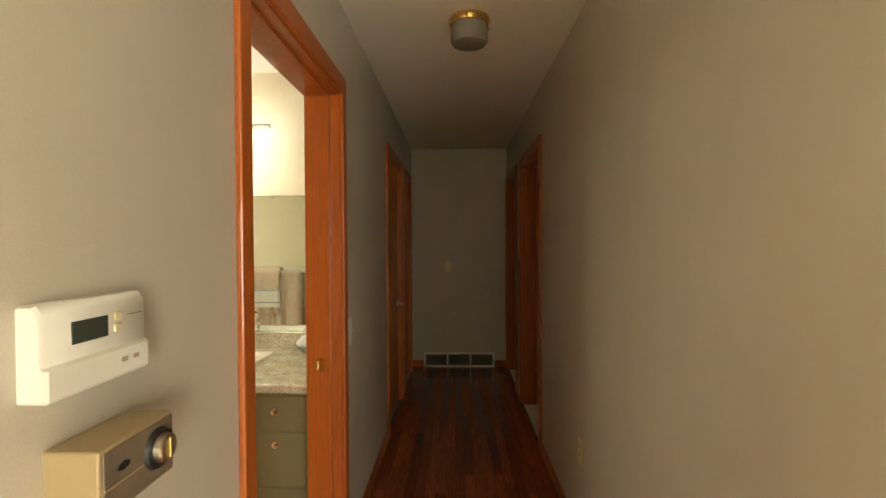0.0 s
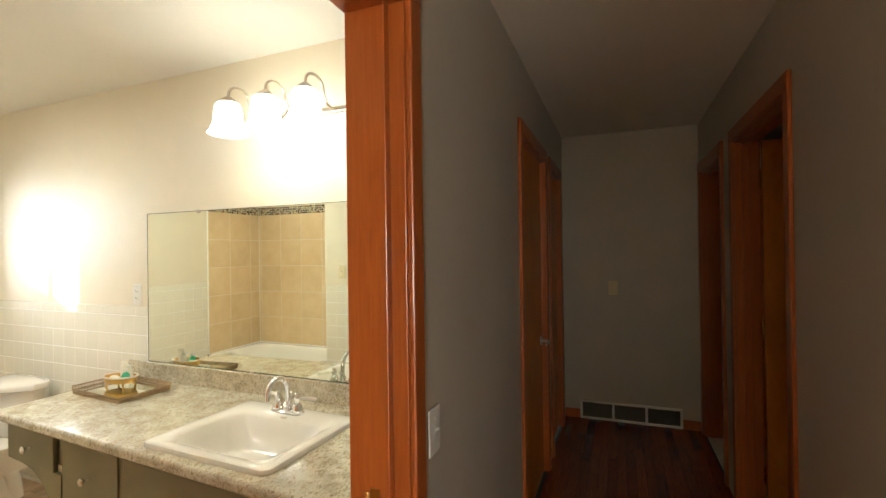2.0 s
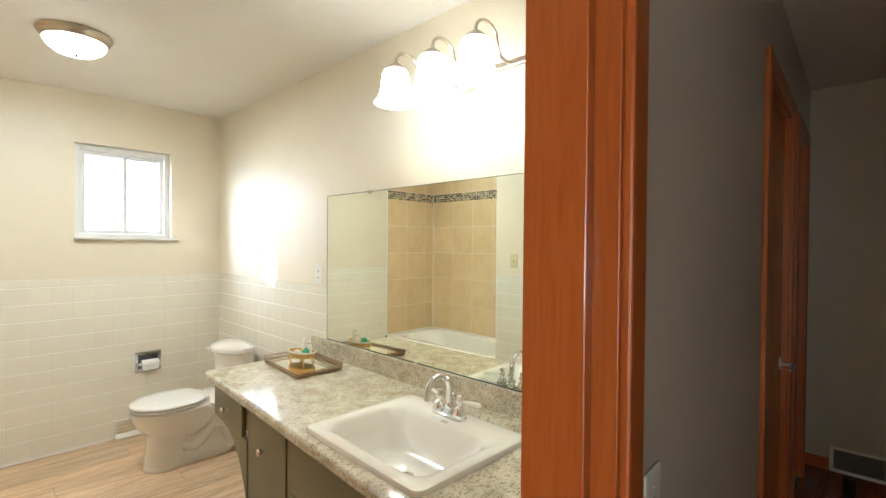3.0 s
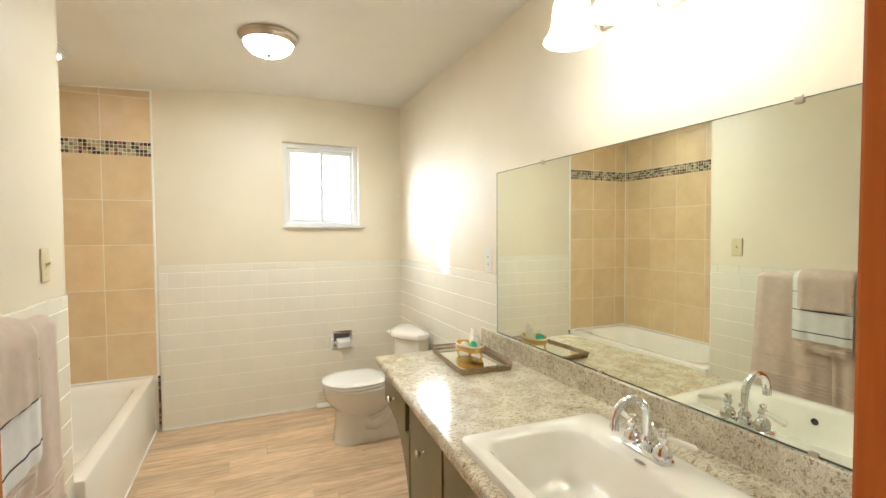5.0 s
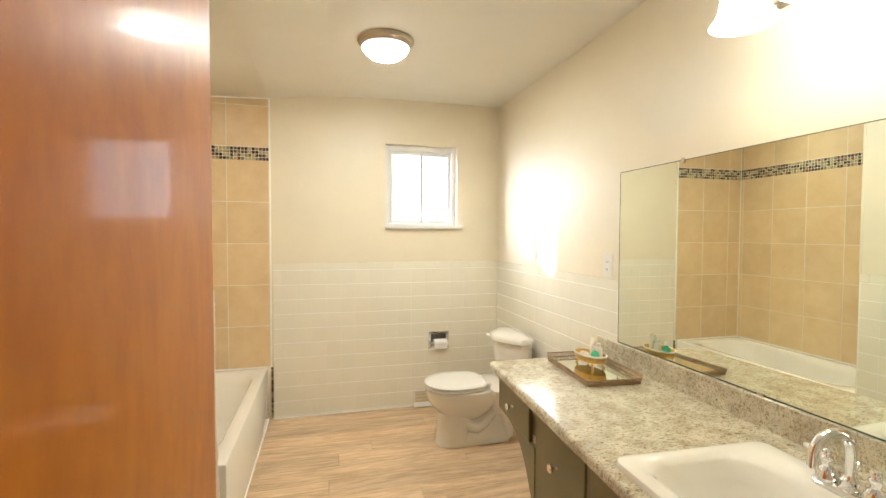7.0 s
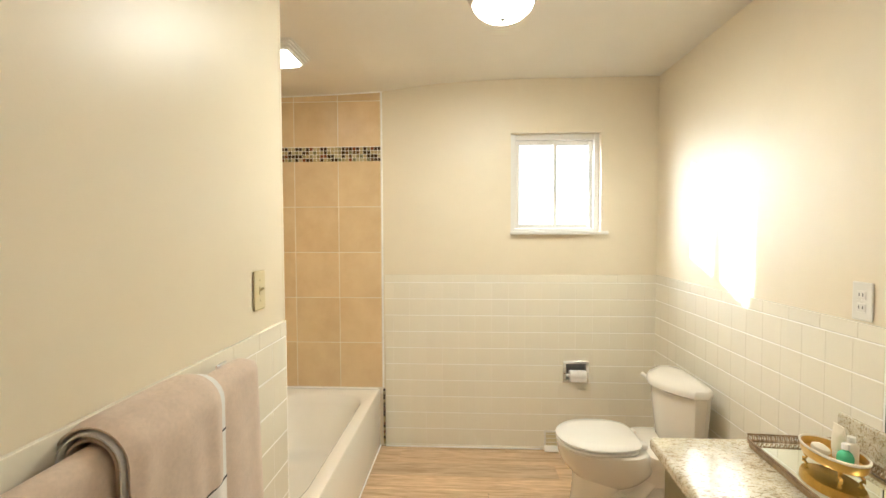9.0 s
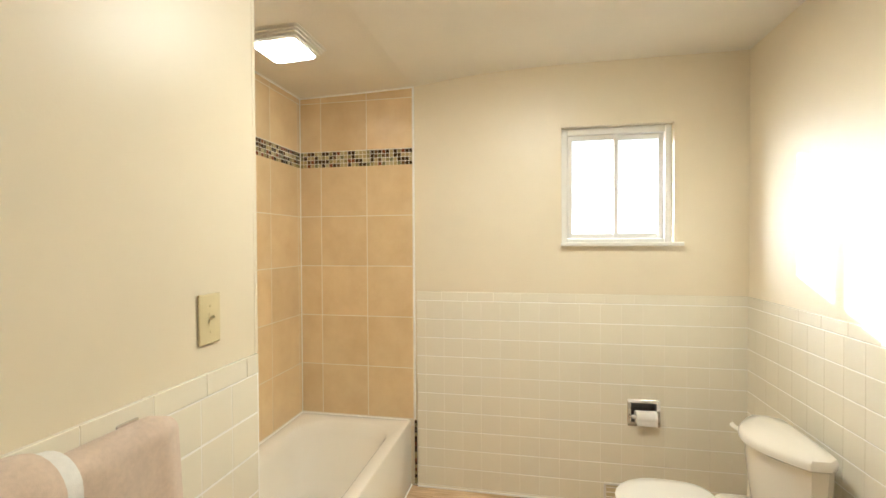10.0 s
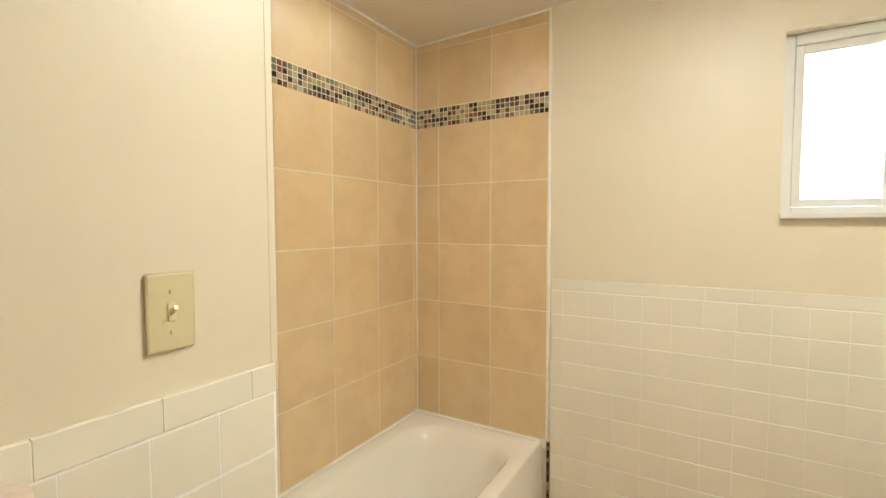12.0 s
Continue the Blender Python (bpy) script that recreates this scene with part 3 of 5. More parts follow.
def sash(ya, yb, xa, xb, stile):
    za, zb = z0 + 0.027, z1 - 0.042
    bm = bmesh.new()
    box(bm, (xa, ya, za), (xb, ya + stile, zb), 0.003)
    box(bm, (xa, yb - stile, za), (xb, yb, zb), 0.003)
    box(bm, (xa, ya + stile, zb - 0.028), (xb, yb - stile, zb), 0.003)
    box(bm, (xa, ya + stile, za), (xb, yb - stile, za + 0.026), 0.003)
    s = part("sash", bm, M_FRAME, win)
    xm = (xa + xb) / 2
    pane = part("pane", boxed((xm - 0.002, ya + stile - 0.004, za + 0.022), (xm + 0.002, yb - stile + 0.004, zb - 0.024)), M_GLASS, s, "clear glass pane")
    pane.visible_shadow = False
    return s


sash(y0 + 0.036, ym + 0.018, -0.070, -0.050, 0.026)
sash(ym - 0.012, y1 - 0.036, -0.096, -0.076, 0.026)
part("latch", boxed((-0.050, ym - 0.010, 1.745), (-0.036, ym + 0.012, 1.80), 0.004), M_FRAME, win, "white sash latch")
part("window_sill", boxed((-0.044, y0 + 0.001, z0 - 0.016), (0.0, y1 - 0.001, z0 + 0.004), 0.003), M_FRAME, win)
part("sill_nose", boxed((0.001, y0 - 0.004, z0 - 0.016), (0.035, y1 + 0.042, z0 + 0.005), 0.004), M_FRAME, win, "white marble sill nose")

# ---- bath tub ----
tub = thing("bathtub", pose((WEST + TUB_E) / 2, 0, 0), "cream enamelled alcove bathtub with a plain apron", "bathtub")
TX = (TUB_E - WEST) / 2 - 0.006
TY0, TY1, TZ = TUB_S + 0.008, 1.166, 0.395
tc, td = (TY0 + TY1) / 2, TY1 - TY0
rings = [rounded(0, tc, 2 * TX, td, 0.004, 0.0), rounded(0, tc, 2 * TX, td, 0.004, TZ - 0.012), rounded(0, tc, 2 * TX - 0.008, td - 0.008, 0.006, TZ - 0.003), rounded(0, tc, 2 * TX - 0.022, td - 0.022, 0.012, TZ),
         rounded(0, tc + 0.004, 2 * TX - 0.17, td - 0.135, 0.17, TZ - 0.001), rounded(0, tc + 0.004, 2 * TX - 0.20, td - 0.16, 0.18, TZ - 0.012), rounded(0.01, tc + 0.004, 2 * TX - 0.25, td - 0.20, 0.18, TZ - 0.06),
         rounded(0.03, tc + 0.004, 2 * TX - 0.42, td - 0.27, 0.17, 0.12), rounded(0.04, tc + 0.004, 2 * TX - 0.52, td - 0.34, 0.14, 0.075), rounded(0.04, tc + 0.004, 2 * TX - 0.80, td - 0.48, 0.06, 0.068)]
part("tub_body", loft(bmesh.new(), rings, False, True), M_BISQUE, tub, "", True)
part("tub_caulk", boxed((-TX, TY1 - 0.004, 0.0), (TX + 0.01, TY1 + 0.006, 0.010), 0.003), M_GROUT, tub, "white caulk bead along the floor")
warn = bmesh.new()
for k in range(7):
    box(warn, (-0.62 + 0.006 * k, TY0 + 0.100, 0.322 - 0.010 * k), (-0.53 + 0.004 * k, TY0 + 0.1015, 0.325 - 0.010 * k))
for v in warn.verts:
    v.co.y += 0.012
part("care_label", warn, node_material("grey_label_print", (0.45, 0.43, 0.40), 0.5, spread=0.1), tub, "small grey printed care label")

# ---- toilet ----
toilet = thing("toilet", pose(-3.262, 0, 0), "white two-piece toilet with its lid closed", "toilet")


def egg(y_front, y_back, hw, z, n=36, back_flat=0.55):
    """An oval, rounder at the front, blunter at the back."""
    pts = []
    cy = y_front + (y_back - y_front) * 0.47
    for i in range(n):
        a = 2 * math.pi * i / n
        c, s = math.cos(a), math.sin(a)
        if s < 0:
            pts.append((hw * c, cy + (cy - y_front) * s, z))
        else:
            e = back_flat
            pts.append((hw * math.copysign(abs(c) ** e, c), cy + (y_back - cy) * s ** (e * 0.9 + 0.1), z))
    return pts


rings = [egg(2.365, 2.56, 0.070, 0.165), egg(2.335, 2.60, 0.098, 0.19), egg(2.300, 2.64, 0.124, 0.225), egg(2.264, 2.67, 0.148, 0.265),
         egg(2.238, 2.68, 0.166, 0.30), egg(2.225, 2.67, 0.177, 0.335), egg(2.219, 2.66, 0.182, 0.365), egg(2.218, 2.65, 0.183, 0.385), egg(2.228, 2.64, 0.175, 0.393)]
part("bowl", loft(bmesh.new(), rings), M_CHINA, toilet, "", True)
rings = [egg(2.283, 2.50, 0.110, 0.0, back_flat=0.8), egg(2.279, 2.505, 0.113, 0.008, back_flat=0.8), egg(2.284, 2.52, 0.111, 0.03, back_flat=0.8), egg(2.290, 2.52, 0.107, 0.10, back_flat=0.8),
         egg(2.296, 2.53, 0.106, 0.16, back_flat=0.8), egg(2.298, 2.54, 0.110, 0.20, back_flat=0.8), egg(2.304, 2.55, 0.114, 0.23, back_flat=0.8)]
part("pedestal", loft(bmesh.new(), rings), M_CHINA, toilet, "", True)
rings = [rounded(0, 2.60, 0.205, 0.40, 0.06, 0.0), rounded(0, 2.60, 0.210, 0.405, 0.06, 0.010), rounded(0, 2.60, 0.200, 0.40, 0.055, 0.050), rounded(0, 2.60, 0.176, 0.385, 0.05, 0.085), rounded(0, 2.60, 0.150, 0.37, 0.04, 0.13), rounded(0, 2.61, 0.140, 0.35, 0.04, 0.26)]
part("foot", loft(bmesh.new(), rings), M_CHINA, toilet, "", True)
for sx in (1, -1):
    trap = sweep(bmesh.new(), [(sx * 0.040, 2.40, 0.235), (sx * 0.060, 2.45, 0.165), (sx * 0.066, 2.50, 0.118), (sx * 0.068, 2.55, 0.108), (sx * 0.068, 2.60, 0.140), (sx * 0.066, 2.645, 0.205), (sx * 0.064, 2.69, 0.250), (sx * 0.062, 2.74, 0.235), (sx * 0.062, 2.765, 0.16), (sx * 0.064, 2.775, 0.03)],
                 [0.030, 0.034, 0.037, 0.038, 0.038, 0.040, 0.042, 0.042, 0.040, 0.042], 16)
    part("trapway", trap, M_CHINA, toilet, "", True)
rings = [rounded(0, 2.74, 0.20, 0.24, 0.05, 0.20), rounded(0, 2.75, 0.26, 0.26, 0.05, 0.30), rounded(0, 2.765, 0.36, 0.27, 0.05, 0.365), rounded(0, 2.765, 0.37, 0.27, 0.05, 0.388), rounded(0, 2.765, 0.355, 0.255, 0.045, 0.394)]
part("deck", loft(bmesh.new(), rings), M_CHINA, toilet, "", True)
rings = [egg(2.222, 2.60, 0.176, 0.396), egg(2.214, 2.605, 0.184, 0.401), egg(2.214, 2.605, 0.184, 0.409), egg(2.222, 2.60, 0.177, 0.413)]
part("seat", loft(bmesh.new(), rings), M_SEAT, toilet, "", True)
rings = [egg(2.222, 2.61, 0.176, 0.416), egg(2.212, 2.615, 0.185, 0.421), egg(2.212, 2.615, 0.185, 0.429), egg(2.224, 2.608, 0.174, 0.437), egg(2.26, 2.60, 0.13, 0.442), egg(2.36, 2.52, 0.05, 0.444)]
part("seat_lid", loft(bmesh.new(), rings), M_SEAT, toilet, "", True)
for sx in (-0.075, 0.075):
    part("seat_hinge", boxed((sx - 0.022, 2.605, 0.394), (sx + 0.022, 2.640, 0.425), 0.008), M_SEAT, toilet, "white plastic seat hinge")


def tank_ring(w, yb, yf, bow, z, n=12):
    w *= 0.965
    pts = [(w / 2 - 0.03, yb, z), (-w / 2 + 0.03, yb, z), (-w / 2, yb - 0.035, z)]
    for i in range(n + 1):
        u = -1 + 2 * i / n
        pts.append((u * w / 2, yf - bow * (1 - u * u), z))
    pts.append((w / 2, yb - 0.035, z))
    return [(x + TANK_X, y + TANK_Y, z) for x, y, z in pts]


TANK_X, TANK_Y = -0.042, -0.058
rings = [tank_ring(0.36, 2.965, 2.895, 0.085, 0.377), tank_ring(0.38, 2.968, 2.892, 0.095, 0.395), tank_ring(0.41, 2.970, 2.888, 0.105, 0.53), tank_ring(0.43, 2.972, 2.884, 0.112, 0.655)]
part("tank", loft(bmesh.new(), rings), M_CHINA, toilet, "", True)
rings = [tank_ring(0.446, 2.974, 2.878, 0.116, 0.657), tank_ring(0.456, 2.975, 2.873, 0.120, 0.663), tank_ring(0.456, 2.975, 2.873, 0.120, 0.683), tank_ring(0.444, 2.972, 2.880, 0.118, 0.696), tank_ring(0.34, 2.960, 2.896, 0.09, 0.711), tank_ring(0.17, 2.945, 2.91, 0.045, 0.717)]
part("tank_lid", loft(bmesh.new(), rings), M_CHINA, toilet, "", True)
bm = sweep(bmesh.new(), [(-0.185, 2.815, 0.632), (-0.20, 2.775, 0.634), (-0.215, 2.760, 0.636), (-0.255, 2.750, 0.640), (-0.272, 2.748, 0.641)], [0.013, 0.012, 0.009, 0.010, 0.012], 12)
part("flush_lever", bm, M_SEAT, toilet, "white flush lever", True)
for low in toilet.children:
    # the bowl stands a little lower than its tank's rim would ask
    if low.name.split(".")[0] in ("bowl", "pedestal", "foot", "trapway", "deck", "seat", "seat_lid", "seat_hinge"):
        low.data.transform(Matrix.Diagonal((1, 1, 0.956, 1)))
for sx in (-0.095, 0.095):
    part("bolt_cap", lathe(bmesh.new(), [(0.014, 0.0), (0.013, 0.012), (0.006, 0.02), (0.001, 0.021)], 14, (sx * 0.93, 2.68, 0.030)), M_SEAT, toilet, "white bolt cap", True)

# ---- vanity ----
CT, CT_T, CF = 0.762, 0.042, 2.366
CX0, CX1 = -2.462, EAST - 0.004
VF = 2.402
FRONT = pose(-2.462, 2.402, 0, 0, 0, -3.4) @ pose(2.462, -2.402, 0)
vanity = thing("vanity_cabinet", FRONT, "olive-grey painted vanity cabinet under a granite-look top", "cabinet")
VX0, VX1, VZ = -1.985, EAST - 0.008, CT - CT_T
for x0, x1 in ((VX0, VX0 + 0.018), (-0.850, -0.835), (VX1 - 0.018, VX1)):
    part("side_panel", boxed((x0, VF + 0.02, 0.0), (x1, NORTH - 0.006, VZ - 0.002), 0.001, 1), M_OLIVE, vanity)
part("back_panel", boxed((VX0 + 0.018, NORTH - 0.012, 0.09), (VX1 - 0.018, NORTH - 0.007, VZ - 0.002)), M_OLIVE, vanity)
part("bottom_panel", boxed((VX0 + 0.018, VF + 0.04, 0.085), (VX1 - 0.018, NORTH - 0.013, 0.10)), M_OLIVE, vanity)
bm = bmesh.new()
for x0, x1 in ((VX0, -1.960), (-1.593, -1.547), (-0.865, -0.822), (-0.445, VX1)):
    box(bm, (x0, VF + 0.006, 0.08), (x1, VF + 0.0195, VZ - 0.026))
box(bm, (VX0, VF + 0.006, VZ - 0.026), (VX1, VF + 0.0195, VZ - 0.002))
for x0, x1, z in ((-1.547, -0.865, 0.492), (-0.822, -0.445, 0.528), (-0.822, -0.445, 0.262)):
    box(bm, (x0, VF + 0.006, z), (x1, VF + 0.0195, z + 0.026))
part("face_frame", bm, M_OLIVE, vanity)
# Barely set back; the shade of a deep recess is put into its colour.
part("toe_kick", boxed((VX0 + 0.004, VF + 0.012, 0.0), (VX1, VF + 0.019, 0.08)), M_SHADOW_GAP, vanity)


def knob(parent, x, z, y=VF):
    bm = lathe(bmesh.new(), [(0.0075, 0.0), (0.006, 0.004), (0.0055, 0.012), (0.010, 0.017), (0.0155, 0.022), (0.016, 0.026), (0.013, 0.030), (0.002, 0.0315)], 18, (0, 0, 0), 1, 1, True, True)
    for v in bm.verts:
        v.co = Vector((x + v.co.x, y - v.co.z, z + v.co.y))
    part("knob", bm, M_CHROME, parent, "round polished metal knob", True)


def front(name, x0, x1, z0, z1, knobs):
    f = part(name, boxed((x0, VF, z0), (x1, VF + 0.019, z1), 0.004, 2), M_OLIVE, vanity)
    for kx, kz in knobs:
        knob(f, kx, kz)


front("cabinet_door", -1.965, -1.588, 0.105, VZ - 0.022, [(-1.785, 0.575)])
front("false_front", -1.552, -0.860, 0.515, VZ - 0.022, [])
front("cabinet_door", -1.552, -1.213, 0.105, 0.495, [(-1.253, 0.44)])
front("cabinet_door", -1.200, -0.860, 0.105, 0.495, [(-1.158, 0.44)])
front("drawer", -0.827, -0.440, 0.549, VZ - 0.022, [(-0.606, 0.633)])
front("drawer", -0.827, -0.440, 0.284, 0.533, [(-0.604, 0.480)])
front("drawer", -0.827, -0.440, 0.100, 0.268, [])

side_drawer = thing("makeup_drawer_unit", FRONT, "olive-grey painted hanging drawer at the vanity's open end", "drawer")
part("drawer_box", boxed((-2.435, VF + 0.02, 0.575), (-2.005, NORTH - 0.03, VZ - 0.004), 0.002, 1), M_OLIVE, side_drawer)
f = part("drawer_front", boxed((-2.428, VF, 0.548), (-2.042, VF + 0.019, VZ - 0.018), 0.004, 2), M_OLIVE, side_drawer)
knob(f, -2.235, 0.622)
bracket = bmesh.new()
pts = [(-1.986, 0.548), (-2.40, 0.548)] + [(-2.40 + 0.414 * u / 12, 0.547 - 0.008 * u / 12 - 0.27 * (u / 12) ** 3.5) for u in range(1, 13)]
loft(bracket, [[(x, VF + 0.002, z) for x, z in pts], [(x, VF + 0.020, z) for x, z in pts]])
part("apron_bracket", bracket, M_OLIVE, side_drawer, "curved olive-grey bracket")

counter = thing("countertop", pose(0, 0, 0), "beige granite-look laminate vanity countertop with a backsplash", "countertop")
SX0, SX1, SY0, SY1 = -1.448, -0.838, 2.333, 2.838
HX0, HX1, HY1 = SX0 + 0.035, SX1 - 0.035, SY1 - 0.05
bm = bmesh.new()
NB = CF + 0.07
nose = [(NB, CT - CT_T)] + [(CF + 0.012 - 0.012 * math.sin(radians(a)), CT - CT_T + 0.012 - 0.012 * math.cos(radians(a))) for a in range(0, 91, 30)] + [(CF + 0.014 - 0.014 * math.cos(radians(a)), CT - 0.014 + 0.014 * math.sin(radians(a))) for a in range(0, 91, 18)] + [(NB, CT)]


def edge_y(x):
    """How far the front edge comes forward at x."""
    return -0.0594 * (x - CX0)


loft(bm, [[(x, y + edge_y(x), z) for y, z in nose] for x in (CX0, HX0, HX1, CX1)])
for xa, xb, start in ((CX0, HX0, None), (HX1, CX1, None), (HX0, HX1, HY1)):
    quad = [(xa, start or NB + edge_y(xa)), (xb, start or NB + edge_y(xb)), (xb, NORTH - 0.022), (xa, NORTH - 0.022)]
    loft(bm, [[(x, y, z) for x, y in quad] for z in (CT - CT_T, CT)])
part("top", bm, M_GRANITE, counter)
part("backsplash", boxed((CX0, NORTH - 0.0215, CT - CT_T), (CX1, NORTH - 0.002, CT + 0.098), 0.005, 3), M_GRANITE, counter)

# ---- sink and tap ----
sink = thing("sink", pose((SX0 + SX1) / 2, (SY0 + SY1) / 2, CT, 0, 0, -2), "cream square drop-in sink with a faucet deck", "sink")
sw, sd = SX1 - SX0, SY1 - SY0
rings = [rounded(0, 0, sw, sd, 0.035, 0.0), rounded(0, 0, sw, sd, 0.035, 0.006), rounded(0, 0, sw - 0.008, sd - 0.008, 0.034, 0.015), rounded(0, 0, sw - 0.03, sd - 0.03, 0.03, 0.019), rounded(0, -0.036, sw - 0.10, sd - 0.165, 0.06, 0.016),
         rounded(0, -0.036, sw - 0.125, sd - 0.19, 0.07, 0.004), rounded(0, -0.036, sw - 0.16, sd - 0.22, 0.09, -0.04), rounded(0, -0.034, sw - 0.24, sd - 0.29, 0.09, -0.105), rounded(0, -0.03, sw - 0.32, sd - 0.36, 0.06, -0.125), rounded(0, -0.03, 0.06, 0.05, 0.02, -0.130)]
part("basin", loft(bmesh.new(), rings, False, True), M_BISQUE, sink, "", True)
part("drain", lathe(bmesh.new(), [(0.026, 0.004), (0.021, 0.006), (0.018, 0.002), (0.001, 0.001)], 20, (0, -0.03, -0.130)), M_CHROME, sink, "chrome drain", True)
bm = lathe(bmesh.new(), [(0.018, 0.0), (0.017, 0.002), (0.001, 0.002)], 18, (0.02, 0.128, 0.0185), 1.0, 0.45)
part("maker_badge", bm, M_NICKEL, sink, "small oval badge", True)
bm = lathe(bmesh.new(), [(0.012, 0.0), (0.010, 0.003), (0.006, 0.002), (0.001, 0.0)], 14)
for v in bm.verts:
    v.co = Vector((v.co.x, -0.178 + v.co.z, -0.03 + v.co.y))
part("overflow", bm, M_BLACK, sink, "dark overflow hole", True)

tap = thing("faucet", pose(-1.150, 2.772, CT + 0.018, 0, 0, -2), "chrome gooseneck faucet with white porcelain levers", "faucet")
rings = [rounded(0, 0, 0.165, 0.052, 0.025, 0.0), rounded(0, 0, 0.165, 0.052, 0.025, 0.008), rounded(0, 0, 0.152, 0.042, 0.02, 0.014), rounded(0, 0, 0.14, 0.03, 0.014, 0.016)]
part("base_plate", loft(bmesh.new(), rings), M_CHROME, tap, "", True)
part("spout_collar", lathe(bmesh.new(), [(0.022, 0.014), (0.022, 0.02), (0.017, 0.026), (0.017, 0.034), (0.019, 0.038), (0.015, 0.044), (0.012, 0.05)], 20, cap_end=True), M_CHROME, tap, "", True)
path = [(0, 0, 0.03), (0, 0, 0.075)] + arc((0, -0.056, 0.10), 0.056, 0, 175, 14) + [(0, -0.1125, 0.082)]
part("spout", sweep(bmesh.new(), path, [0.0115] * (len(path) - 2) + [0.0115, 0.0125], 16), M_CHROME, tap, "", True)
part("lift_rod", lathe(bmesh.new(), [(0.003, 0.0), (0.003, 0.045), (0.006, 0.048), (0.008, 0.056), (0.006, 0.063), (0.001, 0.066)], 12, (0, 0.020, 0.014)), M_CHROME, tap, "", True)
for sx in (-1, 1):
    bell = part("handle", lathe(bmesh.new(), [(0.025, 0.012), (0.025, 0.018), (0.022, 0.030), (0.016, 0.042), (0.010, 0.048), (0.010, 0.054), (0.014, 0.060), (0.014, 0.066), (0.009, 0.072), (0.008, 0.076), (0.011, 0.080), (0.010, 0.086), (0.001, 0.089)], 20, (sx * 0.052, 0, 0)), M_CHROME, tap, "", True)
    part("porcelain_lever", sweep(bmesh.new(), [(sx * 0.058, 0.002, 0.064), (sx * 0.075, 0.008, 0.066), (sx * 0.10, 0.018, 0.064), (sx * 0.125, 0.028, 0.061), (sx * 0.132, 0.031, 0.060)], [0.005, 0.0065, 0.0085, 0.0085, 0.003], 12), M_CHINA, bell, "white porcelain lever", True)

# ---- mirror ----
MX0, MX1, MZ0, MZ1 = -2.306, -0.47, CT + 0.099, 1.689
mirror = thing("wall_mirror", pose(0, NORTH, 0), "large frameless wall mirror above the vanity", "mirror")
part("mirror_glass", boxed((MX0, -0.007, MZ0), (MX1, -0.002, MZ1)), M_MIRROR, mirror)
for x0, x1, za, zb in ((MX0 - 0.002, MX0, MZ0, MZ1), (MX0, MX1, MZ1, MZ1 + 0.0025), (MX0, MX1, MZ0 - 0.0005, MZ0 + 0.004)):
    part("mirror_edge", boxed((x0, -0.008, za), (x1, -0.0015, zb)), M_MIRROR_EDGE, mirror, "dark cut edge of the mirror")
for x, z, s in ((-1.908, MZ1, 1), (-0.905, MZ1, 1), (-1.55, MZ0, -1), (-0.86, MZ0, -1)):
    part("mirror_clip", boxed((x - 0.010, -0.012, z - 0.010), (x + 0.010, -0.0085, z + 0.010), 0.003), M_NICKEL, mirror, "small metal mirror clip")

# ---- vanity light ----
lamp = thing("vanity_light", pose(-1.232, NORTH, 2.115), "three-light vanity fixture with lit white bell shades", "wall lamp")
bm = boxed((-0.292, -0.020, -0.014), (0.292, -0.004, 0.014), 0.006, 2)
part("bar", bm, M_NICKEL, lamp, "brushed nickel bar")
rings = [[(0.085 * math.cos(2 * math.pi * i / 28), -d, 0.058 * math.sin(2 * math.pi * i / 28)) for i in range(28)] for d in (0.002, 0.018)] + [[(0.06 * math.cos(2 * math.pi * i / 28), -0.03, 0.038 * math.sin(2 * math.pi * i / 28)) for i in range(28)]]
part("backplate", loft(bmesh.new(), rings), M_NICKEL, lamp, "oval brushed nickel backplate", True)
for k, sx in enumerate((-1, 1)):
    part("finial", sweep(bmesh.new(), [(sx * 0.29, -0.012, 0), (sx * 0.302, -0.012, 0), (sx * 0.312, -0.012, 0), (sx * 0.318, -0.012, 0)], [0.008, 0.014, 0.012, 0.002], 14), M_NICKEL, lamp, "", True)
for sx in (-0.212, 0.0, 0.212):
    a = [(sx, -0.02, 0.0), (sx, -0.05, -0.006), (sx, -0.085, 0.002), (sx, -0.105, 0.03), (sx, -0.112, 0.055)] + [(sx, -0.172 + 0.06 * math.cos(radians(t)), 0.058 + 0.044 * math.sin(radians(t))) for t in range(15, 181, 15)] + [(sx, -0.233, 0.035)]
    arm = part("arm", sweep(bmesh.new(), a, 0.0065, 10), M_NICKEL, lamp, "curved brushed nickel arm", True)
    part("shade_cap", lathe(bmesh.new(), [(0.010, 0.048), (0.016, 0.044), (0.03, 0.034), (0.040, 0.022), (0.040, 0.018)], 20, (sx, -0.233, 0), cap_start=True), M_NICKEL, arm, "", True)
    prof = [(0.036, 0.020), (0.048, 0.014), (0.056, -0.004), (0.060, -0.04), (0.064, -0.075), (0.074, -0.100), (0.088, -0.118), (0.086, -0.119), (0.070, -0.100), (0.058, -0.07), (0.052, -0.004), (0.03, 0.012)]
    part("shade", lathe(bmesh.new(), prof, 28, (sx, -0.233, 0), cap_end=True), M_SHADE, arm, "lit white frosted glass bell shade", True)

# ---- ceiling lights ----
dome = thing("ceiling_light", pose(-2.87, 1.905, ceiling_at(1.905)), "flush ceiling light, brushed nickel ring and lit glass dome", "ceiling light")
